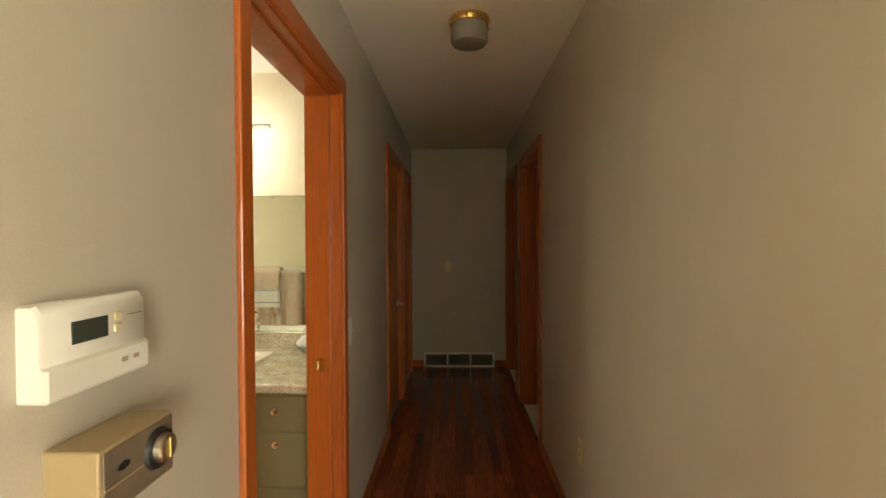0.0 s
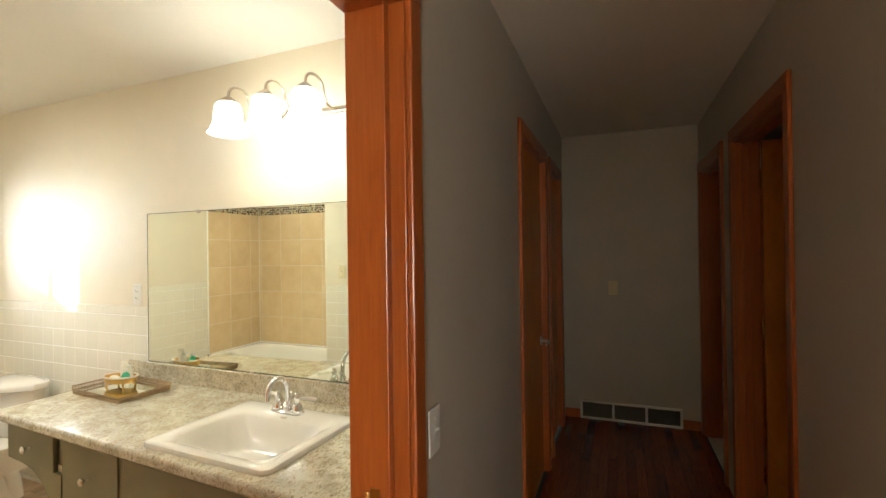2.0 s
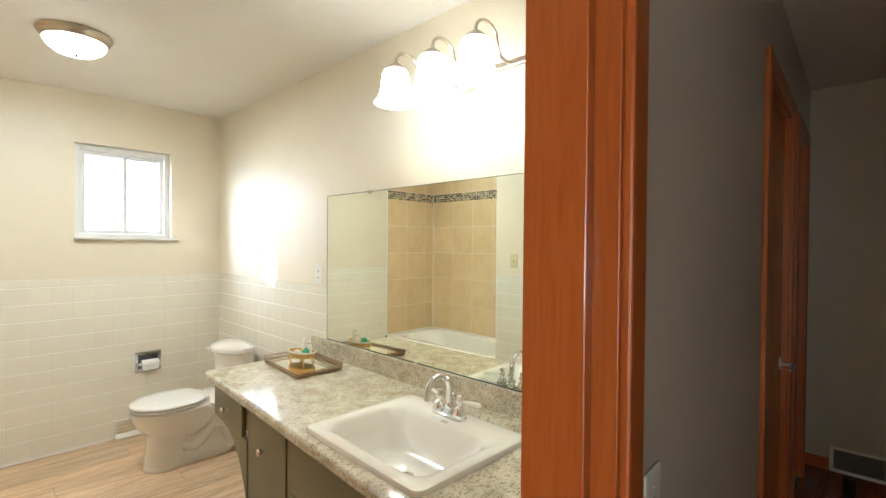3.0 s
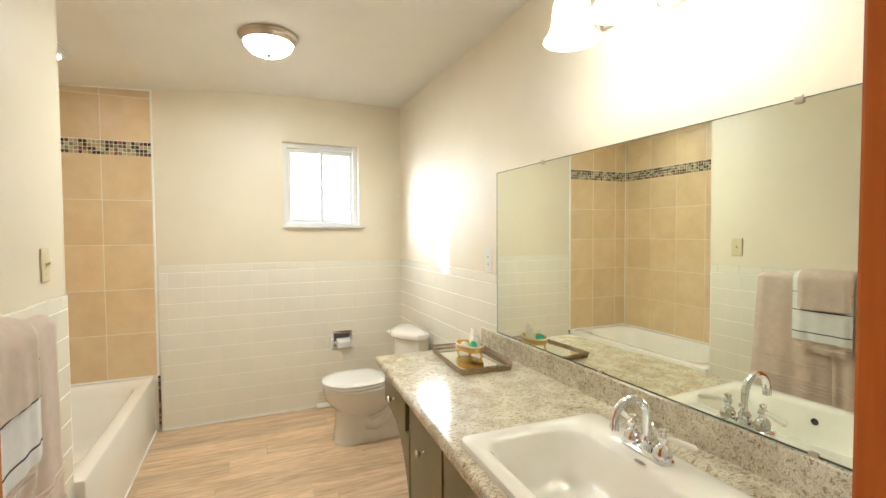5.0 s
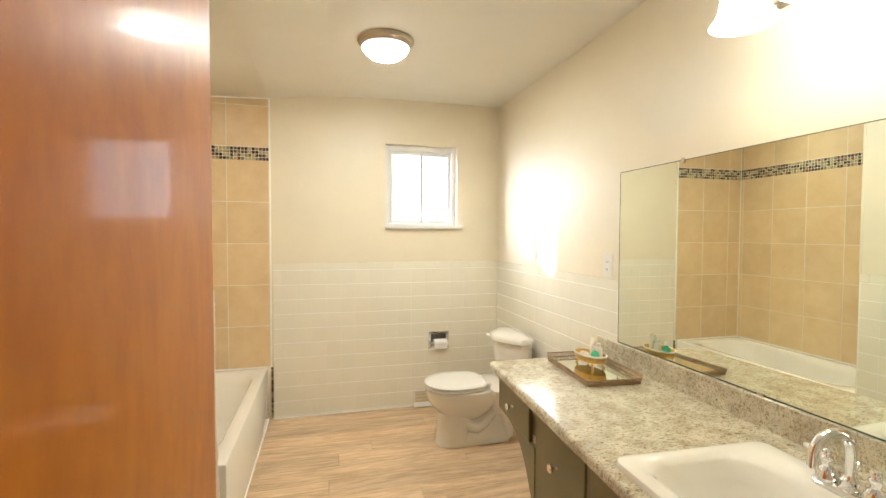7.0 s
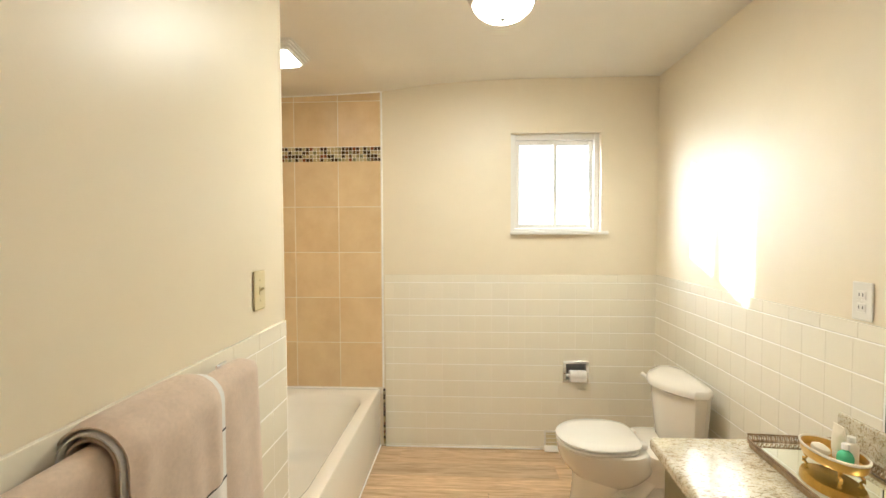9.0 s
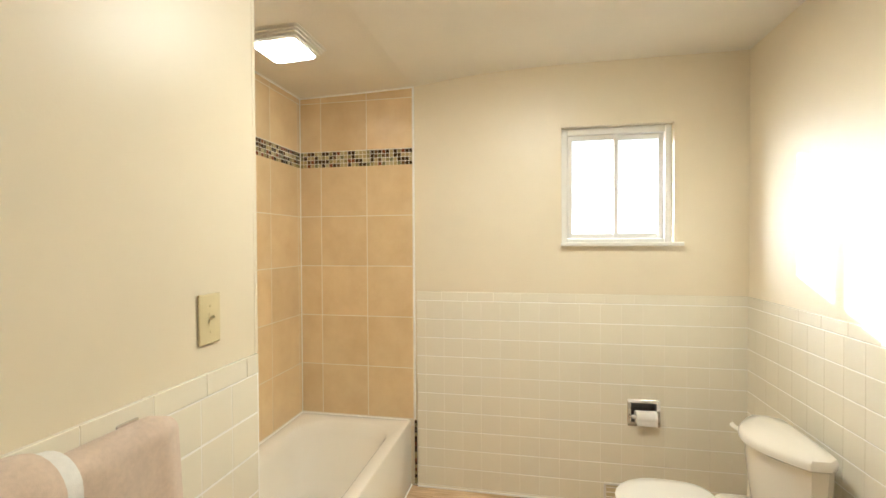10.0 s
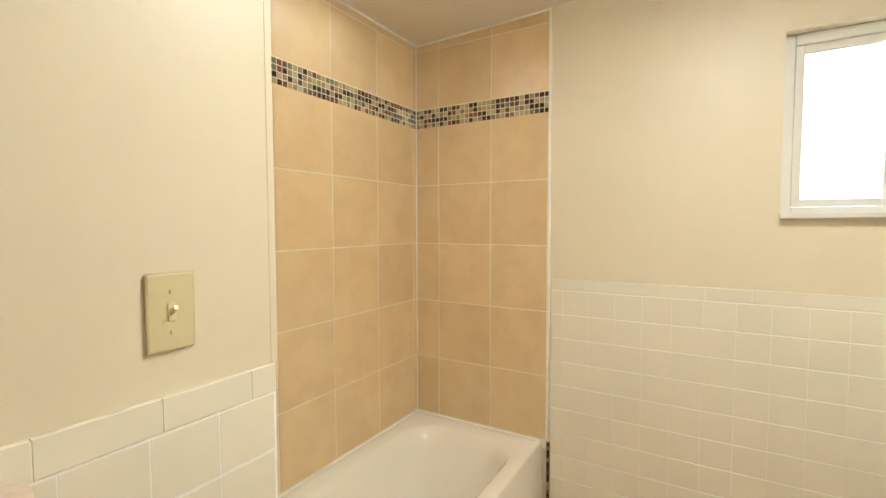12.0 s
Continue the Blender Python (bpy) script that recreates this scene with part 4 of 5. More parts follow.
part("ring", lathe(bmesh.new(), [(0.120, 0.0005), (0.150, 0.0005), (0.152, -0.006), (0.146, -0.017), (0.141, -0.021), (0.140, -0.026), (0.131, -0.042), (0.122, -0.042)], 40), M_NICKEL, dome, "brushed nickel ring", True)
part("dome_edge", lathe(bmesh.new(), [(0.128, -0.041), (0.122, -0.056), (0.112, -0.068), (0.098, -0.080), (0.080, -0.089)], 40), M_DOME_RIM, dome, "frosted glass edge", True)
part("dome", lathe(bmesh.new(), [(0.080, -0.089), (0.05, -0.097), (0.02, -0.1005), (0.001, -0.101)], 40), M_DOME, dome, "lit frosted glass dome", True)
part("finial", lathe(bmesh.new(), [(0.014, -0.099), (0.013, -0.104), (0.006, -0.108), (0.005, -0.115), (0.001, -0.118)], 14), M_DARK_CHROME, dome, "", True)

fan = thing("exhaust_fan_light", pose(-3.195, 0.79, ceiling_at(0.79) + 0.009, 1.7, 0, 0), "square white exhaust fan with a lit lens and louvred sides", "exhaust fan")
for k, (w, z) in enumerate(((0.285, -0.004), (0.268, -0.016), (0.251, -0.028), (0.234, -0.040))):
    bm = loft(bmesh.new(), [rounded(0, 0, w, w, 0.012, z), rounded(0, 0, w, w, 0.012, z - 0.006), rounded(0, 0, w - 0.03, w - 0.03, 0.012, z - 0.009)], True, True)
    part("louvre", bm, M_FRAME, fan)
part("housing", loft(bmesh.new(), [rounded(0, 0, 0.215, 0.215, 0.012, -0.001), rounded(0, 0, 0.215, 0.215, 0.012, -0.050)]), M_FRAME, fan)
part("lens", loft(bmesh.new(), [rounded(0, 0, 0.205, 0.205, 0.02, -0.0505), rounded(0, 0, 0.205, 0.205, 0.02, -0.056), rounded(0, 0, 0.19, 0.19, 0.02, -0.062)]), M_FAN_LENS, fan, "lit frosted lens")

hall_lamp = thing("hall_ceiling_light", pose(0.288, 2.37, HIGH), "unlit ceiling light, brass ring and smoky glass drum", "ceiling light")
part("ring", lathe(bmesh.new(), [(0.090, -0.001), (0.096, -0.008), (0.096, -0.018), (0.090, -0.024), (0.088, -0.034), (0.080, -0.036)], 36), M_BRASS, hall_lamp, "brass ring", True)
part("glass_drum", lathe(bmesh.new(), [(0.082, -0.034), (0.085, -0.045), (0.085, -0.105), (0.078, -0.118), (0.06, -0.122), (0.001, -0.123)], 36), M_FROST, hall_lamp, "smoky frosted glass", True)
for k in range(3):
    a = 2 * math.pi * k / 3 + 0.4
    bm = sweep(bmesh.new(), [(0.094 * math.cos(a), 0.094 * math.sin(a), -0.03), (0.104 * math.cos(a), 0.104 * math.sin(a), -0.03)], [0.004, 0.005], 10)
    part("thumb_screw", bm, M_BRASS, hall_lamp, "", True)


# ---- switches and outlets ----
def plate(name, m, label, style, material=M_IVORY):
    """A wall plate in its own plane: x across, z up, facing -y."""
    p = thing(name, m, label, "switch" if "switch" in style else "outlet")
    part("cover", boxed((-0.0365, -0.006, -0.060), (0.0365, 0.0, 0.060), 0.004, 2), material, p)
    if style == "switch":
        part("toggle_slot", boxed((-0.006, -0.0075, -0.014), (0.006, -0.006, 0.014), 0.0005, 1), material, p)
        part("toggle", sweep(bmesh.new(), [(0, -0.006, 0), (0, -0.019, 0.008)], [0.0048, 0.0036], 10), material, p)
    else:
        for z in (-0.0195, 0.0195):
            r = part("receptacle", boxed((-0.0165, -0.0085, z - 0.0135), (0.0165, -0.006, z + 0.0135), 0.002, 2), material, p)
            for x in (-0.0065, 0.0065):
                part("slot", boxed((x - 0.0012, -0.0092, z - 0.004), (x + 0.0012, -0.0086, z + 0.006)), M_BLACK, r)
    for z in ((-0.031, 0.031) if style == "switch" else (0.0,)):
        part("screw", sweep(bmesh.new(), [(0, -0.006, z), (0, -0.0075, z)], [0.0032, 0.0026], 10), material, p)
    return p


plate("light_switch", pose(-2.279, SOUTH + 0.0005, 1.276, 0, 0, 180), "ivory toggle light switch above the tile cap", "switch")
plate("power_outlet", pose(-2.402, NORTH - 0.0005, 1.232), "white double power outlet beside the mirror", "outlet", M_WHITE_PLASTIC)
plate("hall_switch", HALL @ pose(0.0005, 0.105, 0.995, 0, 0, 90), "ivory toggle switch beside the bathroom door", "switch", M_WHITE_PLASTIC)
plate("hall_switch", HALL @ pose(0.105 + 0.252 + 0.05, HALL_END - 0.0005, 1.128), "ivory toggle switch on the hall's end wall", "switch")
plate("power_outlet", HALL @ pose(HALL_W - 0.0005, 0.11, 0.45, 0, 0, -90), "ivory power outlet low on the hall wall", "outlet")

# ---- towel bar and towels ----
BAR_Y, BAR_Z = SOUTH + 0.062, 1.095
bar = thing("towel_bar", pose(0, 0, 0), "chrome towel bar on square posts", "towel bar")
for x in (-2.045, -1.30):
    post = part("post", boxed((x - 0.009, SOUTH + 0.014, BAR_Z - 0.012), (x + 0.009, BAR_Y + 0.008, BAR_Z + 0.012), 0.003), M_CHROME, bar)
    part("flange", boxed((x - 0.024, SOUTH + 0.0085, BAR_Z - 0.026), (x + 0.024, SOUTH + 0.014, BAR_Z + 0.026), 0.003), M_CHROME, bar)
part("rail", boxed((-2.045, BAR_Y - 0.007, BAR_Z - 0.007), (-1.30, BAR_Y + 0.007, BAR_Z + 0.007), 0.002), M_CHROME, bar)


def fold(u, z, ph):
    """How far the cloth bulges at u across and height z."""
    hang = max(0.0, min(1.0, (BAR_Z - z) / 0.5))
    edge = min(1.0, 8 * u, 8 * (1 - u))
    return edge * hang * (0.006 * math.sin(17.9 * u + ph[0]) + 0.003 * math.sin(23 * u + ph[1])) + 0.002 * math.sin(14 * u + ph[2]) * edge


def phases(seed):
    rnd = random.Random(seed)
    return [rnd.uniform(0, 6.28) for _ in range(3)]


def drape(x0, x1, z_front, z_back, out, thick, seed, taper=0.0):
    """A towel hung over the bar: its profile swept across, with soft folds."""
    ph, n, rings = phases(seed), 30, []
    r = 0.009 + out
    for i in range(n + 1):
        u = i / n
        x = x0 + (x1 - x0) * u
        t = thick * min(1.0, 0.35 + 6 * u, 0.35 + 6 * (1 - u))
        outer, inner = [], []
        for k in range(9):
            z = z_front + (BAR_Z - z_front) * k / 8
            xx = x - taper * (BAR_Z - z) * (u - 0.5)
            outer.append((xx, BAR_Y + r + t + fold(u, z, ph), z))
            inner.append((xx, BAR_Y + r + fold(u, z, ph), z))
        for a in range(15, 180, 15):
            c, s = math.cos(radians(a)), math.sin(radians(a))
            outer.append((x, BAR_Y + (r + t) * c, BAR_Z + (r + t) * s))
            inner.append((x, BAR_Y + r * c, BAR_Z + r * s))
        for k in range(5):
            z = BAR_Z - (BAR_Z - z_back) * k / 4
            outer.append((x, BAR_Y - r - t, z))
            inner.append((x, BAR_Y - r, z))
        rings.append(outer + inner[::-1])
    return loft(bmesh.new(), rings)


def woven_band(x0, x1, z, h, out, thick, seed, proud, taper=0.0):
    """A band woven across the front of a towel."""
    ph, n, rings = phases(seed), 30, []
    for i in range(n + 1):
        u = i / n
        y = BAR_Y + 0.009 + out + thick * min(1.0, 0.35 + 6 * u, 0.35 + 6 * (1 - u)) + fold(u, z, ph)
        x = x0 + (x1 - x0) * u - taper * (BAR_Z - z) * (u - 0.5)
        rings.append([(x, y - 0.002, z), (x, y + proud, z + 0.15 * h), (x, y + proud, z + 0.85 * h), (x, y - 0.002, z + h)])
    return loft(bmesh.new(), rings)


def hung_towel(x0, x1, zf, zb, out, thick, seed, material, label, taper=0.0, ribs=(), stripes=()):
    t = thing("towel", pose(0, 0, 0), label, "towel", "towels on the bar")
    part("cloth", drape(x0, x1, zf, zb, out, thick, seed, taper), material, t, "", True)
    for z in ribs:
        part("woven_rib", woven_band(x0, x1, z, 0.012, out, thick, seed, 0.003, taper), material, t, "", True)
    for z, h in stripes:
        part("stripe", woven_band(x0, x1, z, h, out, thick, seed, 0.001, taper), M_STRIPE, t, "charcoal woven stripe", True)
    return t


# built from the bar outwards
hung_towel(-2.088, -1.716, 0.41, 0.47, 0.006, 0.024, 3, M_TOWEL, "tan terry bath towel folded over the bar", -0.12, (0.445, 0.465, 0.485, 0.505, 0.60, 0.62))
hung_towel(-1.706, -1.365, 0.41, 0.47, 0.0, 0.022, 4, M_TOWEL, "tan terry bath towel beside its pair", 0.05, (0.445, 0.465, 0.485, 0.505))
hung_towel(-1.862, -1.585, 0.690, 0.74, 0.031, 0.010, 5, M_TOWEL, "tan terry hand towel over the bath towels", 0.0, (0.71, 0.73))
hung_towel(-1.872, -1.580, 0.757, 0.80, 0.042, 0.008, 6, M_WHITE_TOWEL, "white hand towel with thin charcoal stripes", 0.0, (), ((0.800, 0.007), (0.925, 0.006), (1.03, 0.005)))
hung_towel(-1.842, -1.585, 0.938, 0.95, 0.051, 0.010, 8, M_TOWEL, "small tan folded washcloth on top")

# ---- toilet paper holder ----
holder = thing("toilet_paper_holder", pose(WEST + 0.0085, (TP[0] + TP[1]) / 2, (TP[2] + TP[3]) / 2), "recessed chrome toilet paper holder", "paper holder")
hw, hh = (TP[1] - TP[0]) / 2, (TP[3] - TP[2]) / 2
bm = bmesh.new()
box(bm, (0.0005, -hw - 0.008, hh - 0.012), (0.006, hw + 0.008, hh + 0.008), 0.002)
box(bm, (0.0005, -hw - 0.008, -hh - 0.008), (0.006, hw + 0.008, -hh + 0.012), 0.002)
box(bm, (0.0005, -hw - 0.008, -hh + 0.012), (0.006, -hw + 0.012, hh - 0.012), 0.002)
box(bm, (0.0005, hw - 0.012, -hh + 0.012), (0.006, hw + 0.008, hh - 0.012), 0.002)
part("bezel", bm, M_CHROME, holder, "chrome bezel")
bm = bmesh.new()
box(bm, (-0.078, -hw + 0.001, -hh + 0.001), (-0.074, hw - 0.001, hh - 0.001))
box(bm, (-0.074, -hw + 0.001, hh - 0.004), (0.0, hw - 0.001, hh - 0.001))
box(bm, (-0.074, -hw + 0.001, -hh + 0.001), (0.0, hw - 0.001, -hh + 0.004))
box(bm, (-0.074, -hw + 0.001, -hh + 0.004), (0.0, -hw + 0.004, hh - 0.004))
box(bm, (-0.074, hw - 0.004, -hh + 0.004), (0.0, hw - 0.001, hh - 0.004))
part("recess", bm, M_RECESS, holder, "chrome recess")
part("roller", sweep(bmesh.new(), [(0.004, -hw + 0.004, -0.024), (0.004, hw - 0.004, -0.024)], 0.010, 14), M_WHITE_PLASTIC, holder, "white roller", True)
for s in (-1, 1):
    part("roller_arm", boxed((-0.02, s * (hw - 0.006) - 0.005, -0.034), (0.022, s * (hw - 0.006) + 0.005, -0.012), 0.003), M_CHROME, holder)
roll = thing("toilet_paper_roll", pose(WEST + 0.0085, (TP[0] + TP[1]) / 2, (TP[2] + TP[3]) / 2), "white toilet paper roll, partly used", "toilet paper")
part("paper", sweep(bmesh.new(), [(0.004, -0.042, -0.024), (0.004, -0.040, -0.024), (0.004, 0.062, -0.024), (0.004, 0.064, -0.024)], [0.033, 0.035, 0.035, 0.033], 28), M_PAPER, roll, "", True)
part("loose_sheet", boxed((0.036, -0.040, -0.060), (0.0375, 0.062, -0.026)), M_PAPER, roll)


# ---- registers ----
def floor_register(m, w, h, fields, label, slats, void=M_DARK_VOID):
    """A wall register facing -y, its lower corner at the origin."""
    r = thing("wall_register", m, label, "air vent")
    part("backing", boxed((0.006, -0.004, 0.006), (w - 0.006, -0.0005, h - 0.006)), void, r)
    bm = bmesh.new()
    b = 0.012 if fields == 1 else 0.019
    box(bm, (0, -0.014, 0), (w, 0, b), 0.003)
    box(bm, (0, -0.014, h - b), (w, 0, h), 0.003)
    box(bm, (0, -0.014, b), (b, 0, h - b), 0.003)
    box(bm, (w - b, -0.014, b), (w, 0, h - b), 0.003)
    part("frame", bm, M_REGISTER, r)
    step = (w - b) / fields
    for k in range(1, fields):
        part("mullion", boxed((k * step, -0.0135, b), (k * step + b, -0.004, h - b), 0.002), M_REGISTER, r)
    for k in range(slats):
        z = b + (h - 2 * b) * (k + 0.5) / slats
        bm = boxed((b, -0.0022, -0.0007), (w - b, 0.0022, 0.0007))
        bmesh.ops.rotate(bm, verts=bm.verts[:], cent=(0, 0, 0), matrix=Matrix.Rotation(radians(40), 3, "X"))
        bmesh.ops.translate(bm, verts=bm.verts[:], vec=(0, -0.0075, z))
        part("slat", bm, M_REGISTER if fields == 1 else M_SLAT, r)
    return r


floor_register(HALL @ pose(0.128, HALL_END - 0.001, 0.0), 0.79, 0.160, 3, "white three-field return-air register at the hall's end", 14)
reg = floor_register(pose(WEST + 0.010, 2.262, 0.002, 0, 0, 90), 0.25, 0.130, 1, "white louvred wall register low behind the toilet", 4, M_IVORY)
part("lip", loft(bmesh.new(), [[(x, -0.0145, 0.004), (x, -0.046, 0.004), (x, -0.046, 0.012), (x, -0.0145, 0.034)] for x in (0.0, 0.25)]), M_REGISTER, reg)

# ---- baseboards ----
for a, b in ((0.0, 0.124), (0.922, HALL_W)):
    setting("baseboard", boxed((a, HALL_END - 0.013, 0), (b, HALL_END - 0.0005, 0.075), 0.003), M_TRIM, "dark varnished wooden baseboard", "baseboard", HALL)
for a, b in ((HALL_START, BATH_DOOR[0] - 0.068), (BATH_DOOR[1] + 0.068, CLOSET[0] - 0.068)):
    setting("baseboard", boxed((0.0005, a, 0), (0.013, b, 0.075), 0.003), M_TRIM, "varnished wooden baseboard", "baseboard", HALL)
setting("baseboard", boxed((HALL_W - 0.013, HALL_START, 0), (HALL_W - 0.0005, BED_1[0] - 0.068, 0.075), 0.003), M_TRIM, "varnished wooden baseboard", "baseboard", HALL)

# ---- thermostats ----
thermo = thing("thermostat", HALL @ pose(0.0, -1.379, 1.279, 0, 0, 90), "white programmable thermostat with a dark display", "thermostat")
bm = bmesh.new()
prof = [(-0.0, -0.056), (-0.030, -0.056), (-0.034, -0.052), (-0.034, -0.018), (-0.029, -0.014), (-0.028, 0.046), (-0.020, 0.057), (0.0, 0.057)]
loft(bm, [[(-0.086, y * 0.9, z * 0.95) for y, z in prof], [(-0.082, y, z) for y, z in prof], [(0.082, y, z) for y, z in prof], [(0.086, y * 0.9, z * 0.95) for y, z in prof]])
part("case", bm, M_WHITE_PLASTIC, thermo, "", True)
part("display", boxed((-0.045, -0.0300, 0.004), (0.012, -0.0275, 0.032), 0.0008, 1), M_LCD, thermo, "dark grey display")
for z in (0.012, 0.028):
    part("button", boxed((0.022, -0.0315, z - 0.006), (0.036, -0.028, z + 0.006), 0.002), M_IVORY, thermo, "small cream button")
for x in (0.036, 0.058):
    part("mark", boxed((x - 0.006, -0.0345, -0.036), (x + 0.005, -0.0338, -0.030)), M_TAN_METAL, thermo, "small printed mark")
part("line", boxed((0.048, -0.0292, 0.026), (0.078, -0.0284, 0.028)), M_TAN_METAL, thermo, "thin printed line")

old = thing("old_thermostat", HALL @ pose(0.0, -1.367, 1.07, 0, 0, 90), "tan metal thermostat box with a round dial", "thermostat")
part("case", boxed((-0.070, -0.070, 0.0), (0.070, 0.0, 0.088), 0.003), M_TAN_METAL, old)
part("face_panel", boxed((-0.066, -0.0725, 0.004), (0.066, -0.070, 0.084), 0.001, 1), M_BROWN_PANEL, old, "brown printed face")
bm = sweep(bmesh.new(), [(0.032, -0.0725, 0.048), (0.032, -0.078, 0.048)], [0.029, 0.027], 28)
part("dial_ring", bm, M_BLACK, old, "black dial ring", True)
dial = part("dial", sweep(bmesh.new(), [(0.034, -0.078, 0.048), (0.034, -0.086, 0.048), (0.034, -0.088, 0.048)], [0.0205, 0.0195, 0.017], 28), M_NICKEL, old, "brass-coloured dial", True)
part("pointer", boxed((0.0325, -0.0905, 0.034), (0.0355, -0.088, 0.062), 0.001, 1), M_BRASS, dial)
part("badge", lathe(bmesh.new(), [(0.011, 0.0), (0.010, 0.0015), (0.001, 0.0015)], 18, (0, 0, 0), 1.0, 0.45), M_BLACK, old, "small dark oval badge", True, pose(-0.034, -0.0725, 0.056, 90, 0, 0))
part("panel_line", boxed((-0.065, -0.0736, 0.037), (0.003, -0.0725, 0.039)), M_TAN_METAL, old)

# ---- tray and what stands on it ----
TRAY = pose(-2.205, 2.762, CT, 0, 0, -4)
tray = thing("vanity_tray", TRAY, "antique bronze filigree tray with a mirrored bottom", "tray")
tw, tdp = 0.405, 0.245
part("tray_base", loft(bmesh.new(), [rounded(0, 0, tw, tdp, 0.008, 0.001), rounded(0, 0, tw, tdp, 0.008, 0.012), rounded(0, 0, tw - 0.02, tdp - 0.02, 0.006, 0.014)]), M_BRONZE, tray)
part("mirror_plate", boxed((-tw / 2 + 0.013, -tdp / 2 + 0.013, 0.0145), (tw / 2 - 0.013, tdp / 2 - 0.013, 0.0165)), M_MIRROR, tray, "mirrored bottom")
ring = rounded(0, 0, tw + 0.004, tdp + 0.004, 0.01, 0.016, 3)
part("rail", sweep(bmesh.new(), ring + [ring[0]], 0.0032, 8, False), M_BRONZE, tray, "", True)


def filigree(length, m, high, label):
    """A run of pierced ovals under a thin rail, leaning outwards a little."""
    bm = bmesh.new()
    n = int(length / (0.013 if high > 0.015 else 0.0085))
    for k in range(n):
        x = -length / 2 + length * (k + 0.5) / n
        w = 0.48 * length / n
        sweep(bm, [(x + w * math.cos(2 * math.pi * i / 8), -0.25 * high * math.sin(2 * math.pi * i / 8), 0.017 + high / 2 + high / 2 * math.sin(2 * math.pi * i / 8)) for i in range(9)], 0.0016, 5, False)
        if high > 0.015:
            sweep(bm, [(x, 0, 0.018), (x, -0.12 * high, 0.017 + high * 0.9)], 0.0012, 5, False)
    sweep(bm, [(-length / 2, -0.25 * high, 0.017 + high), (length / 2, -0.25 * high, 0.017 + high)], 0.0022, 6)
    part("filigree", bm, M_BRONZE, tray, label, True, m)


filigree(tw, pose(0, tdp / 2, 0, 0, 0, 180), 0.020, "pierced bronze gallery")
filigree(tdp, pose(-tw / 2, 0, 0, 0, 0, -90), 0.020, "pierced bronze gallery")
filigree(tw, pose(0, -tdp / 2, 0), 0.009, "low beaded bronze edge")
filigree(tdp, pose(tw / 2, 0, 0, 0, 0, 90), 0.009, "low beaded bronze edge")

dish = thing("soap_dish", TRAY @ pose(-0.045, 0.020, 0.0168, 0, 0, 8), "oval gold footed dish holding soaps", "dish")
prof = [(0.001, 0.022), (0.07, 0.022), (0.088, 0.026), (0.093, 0.034), (0.094, 0.053), (0.091, 0.055), (0.088, 0.052), (0.085, 0.034), (0.07, 0.029), (0.001, 0.028)]
part("bowl", lathe(bmesh.new(), prof, 36, (0, 0, 0), 1.0, 0.62), M_GOLD, dish, "", True)
part("rim", lathe(bmesh.new(), [(0.094, 0.051), (0.0975, 0.054), (0.0975, 0.058), (0.093, 0.060), (0.090, 0.056)], 36, (0, 0, 0), 1.0, 0.63), M_CREAM, dish, "pale worn rim", True)
for sx in (-1, 1):
    for sy in (-1, 1):
        leg = [(sx * 0.052, sy * 0.028, 0.025), (sx * 0.058, sy * 0.031, 0.018), (sx * 0.054, sy * 0.029, 0.010), (sx * 0.058, sy * 0.031, 0.004), (sx * 0.063, sy * 0.033, 0.003)]
        part("foot", sweep(bmesh.new(), leg, [0.006, 0.0055, 0.004, 0.004, 0.005], 8), M_GOLD, dish, "curved gold foot", True)
soap = thing("soap_bar", TRAY @ pose(-0.085, 0.012, 0.0168 + 0.030, 0, 8, 20), "cream oval soap lying in the dish", "soap")
part("bar_body", lathe(bmesh.new(), [(0.001, 0.0), (0.020, 0.001), (0.026, 0.008), (0.024, 0.017), (0.014, 0.023), (0.001, 0.025)], 22, (0, 0, 0), 1.0, 0.66), M_CREAM, soap, "", True)
green = thing("green_bottle", TRAY @ pose(0.000, 0.020, 0.0168 + 0.0292), "small bottle of green lotion with a white cap", "bottle")
part("bottle_body", lathe(bmesh.new(), [(0.001, 0.0), (0.017, 0.0), (0.019, 0.004), (0.019, 0.030), (0.015, 0.040), (0.008, 0.046), (0.008, 0.050)], 20, cap_end=True), M_GREEN, green, "translucent green", True)
part("cap", lathe(bmesh.new(), [(0.0095, 0.0505), (0.0095, 0.064), (0.008, 0.066), (0.001, 0.0665)], 16, cap_start=True), M_WHITE_PLASTIC, green, "white cap", True)
tube = thing("lotion_tube", TRAY @ pose(-0.060, 0.044, 0.0168 + 0.0292), "white lotion tube standing in the gold dish", "tube")
rings = [rounded(0, 0, 0.032, 0.032, 0.0155, 0.0205), rounded(0, 0, 0.034, 0.032, 0.0155, 0.026), rounded(0, 0, 0.036, 0.026, 0.0125, 0.06), rounded(0, 0, 0.040, 0.012, 0.0055, 0.075), rounded(0, 0, 0.042, 0.004, 0.0018, 0.084), rounded(0, 0, 0.042, 0.003, 0.0013, 0.092)]
part("tube_body", loft(bmesh.new(), rings), M_CREAM, tube, "", True)
part("cap", lathe(bmesh.new(), [(0.014, 0.0), (0.0145, 0.002), (0.0145, 0.018), (0.013, 0.020)], 18, cap_start=True, cap_end=True), M_WHITE_PLASTIC, tube, "white cap", True)
bottle_2 = thing("shampoo_bottle", TRAY @ pose(-0.024, 0.051, 0.0168 + 0.0292), "small cream shampoo bottle standing in the dish", "bottle")
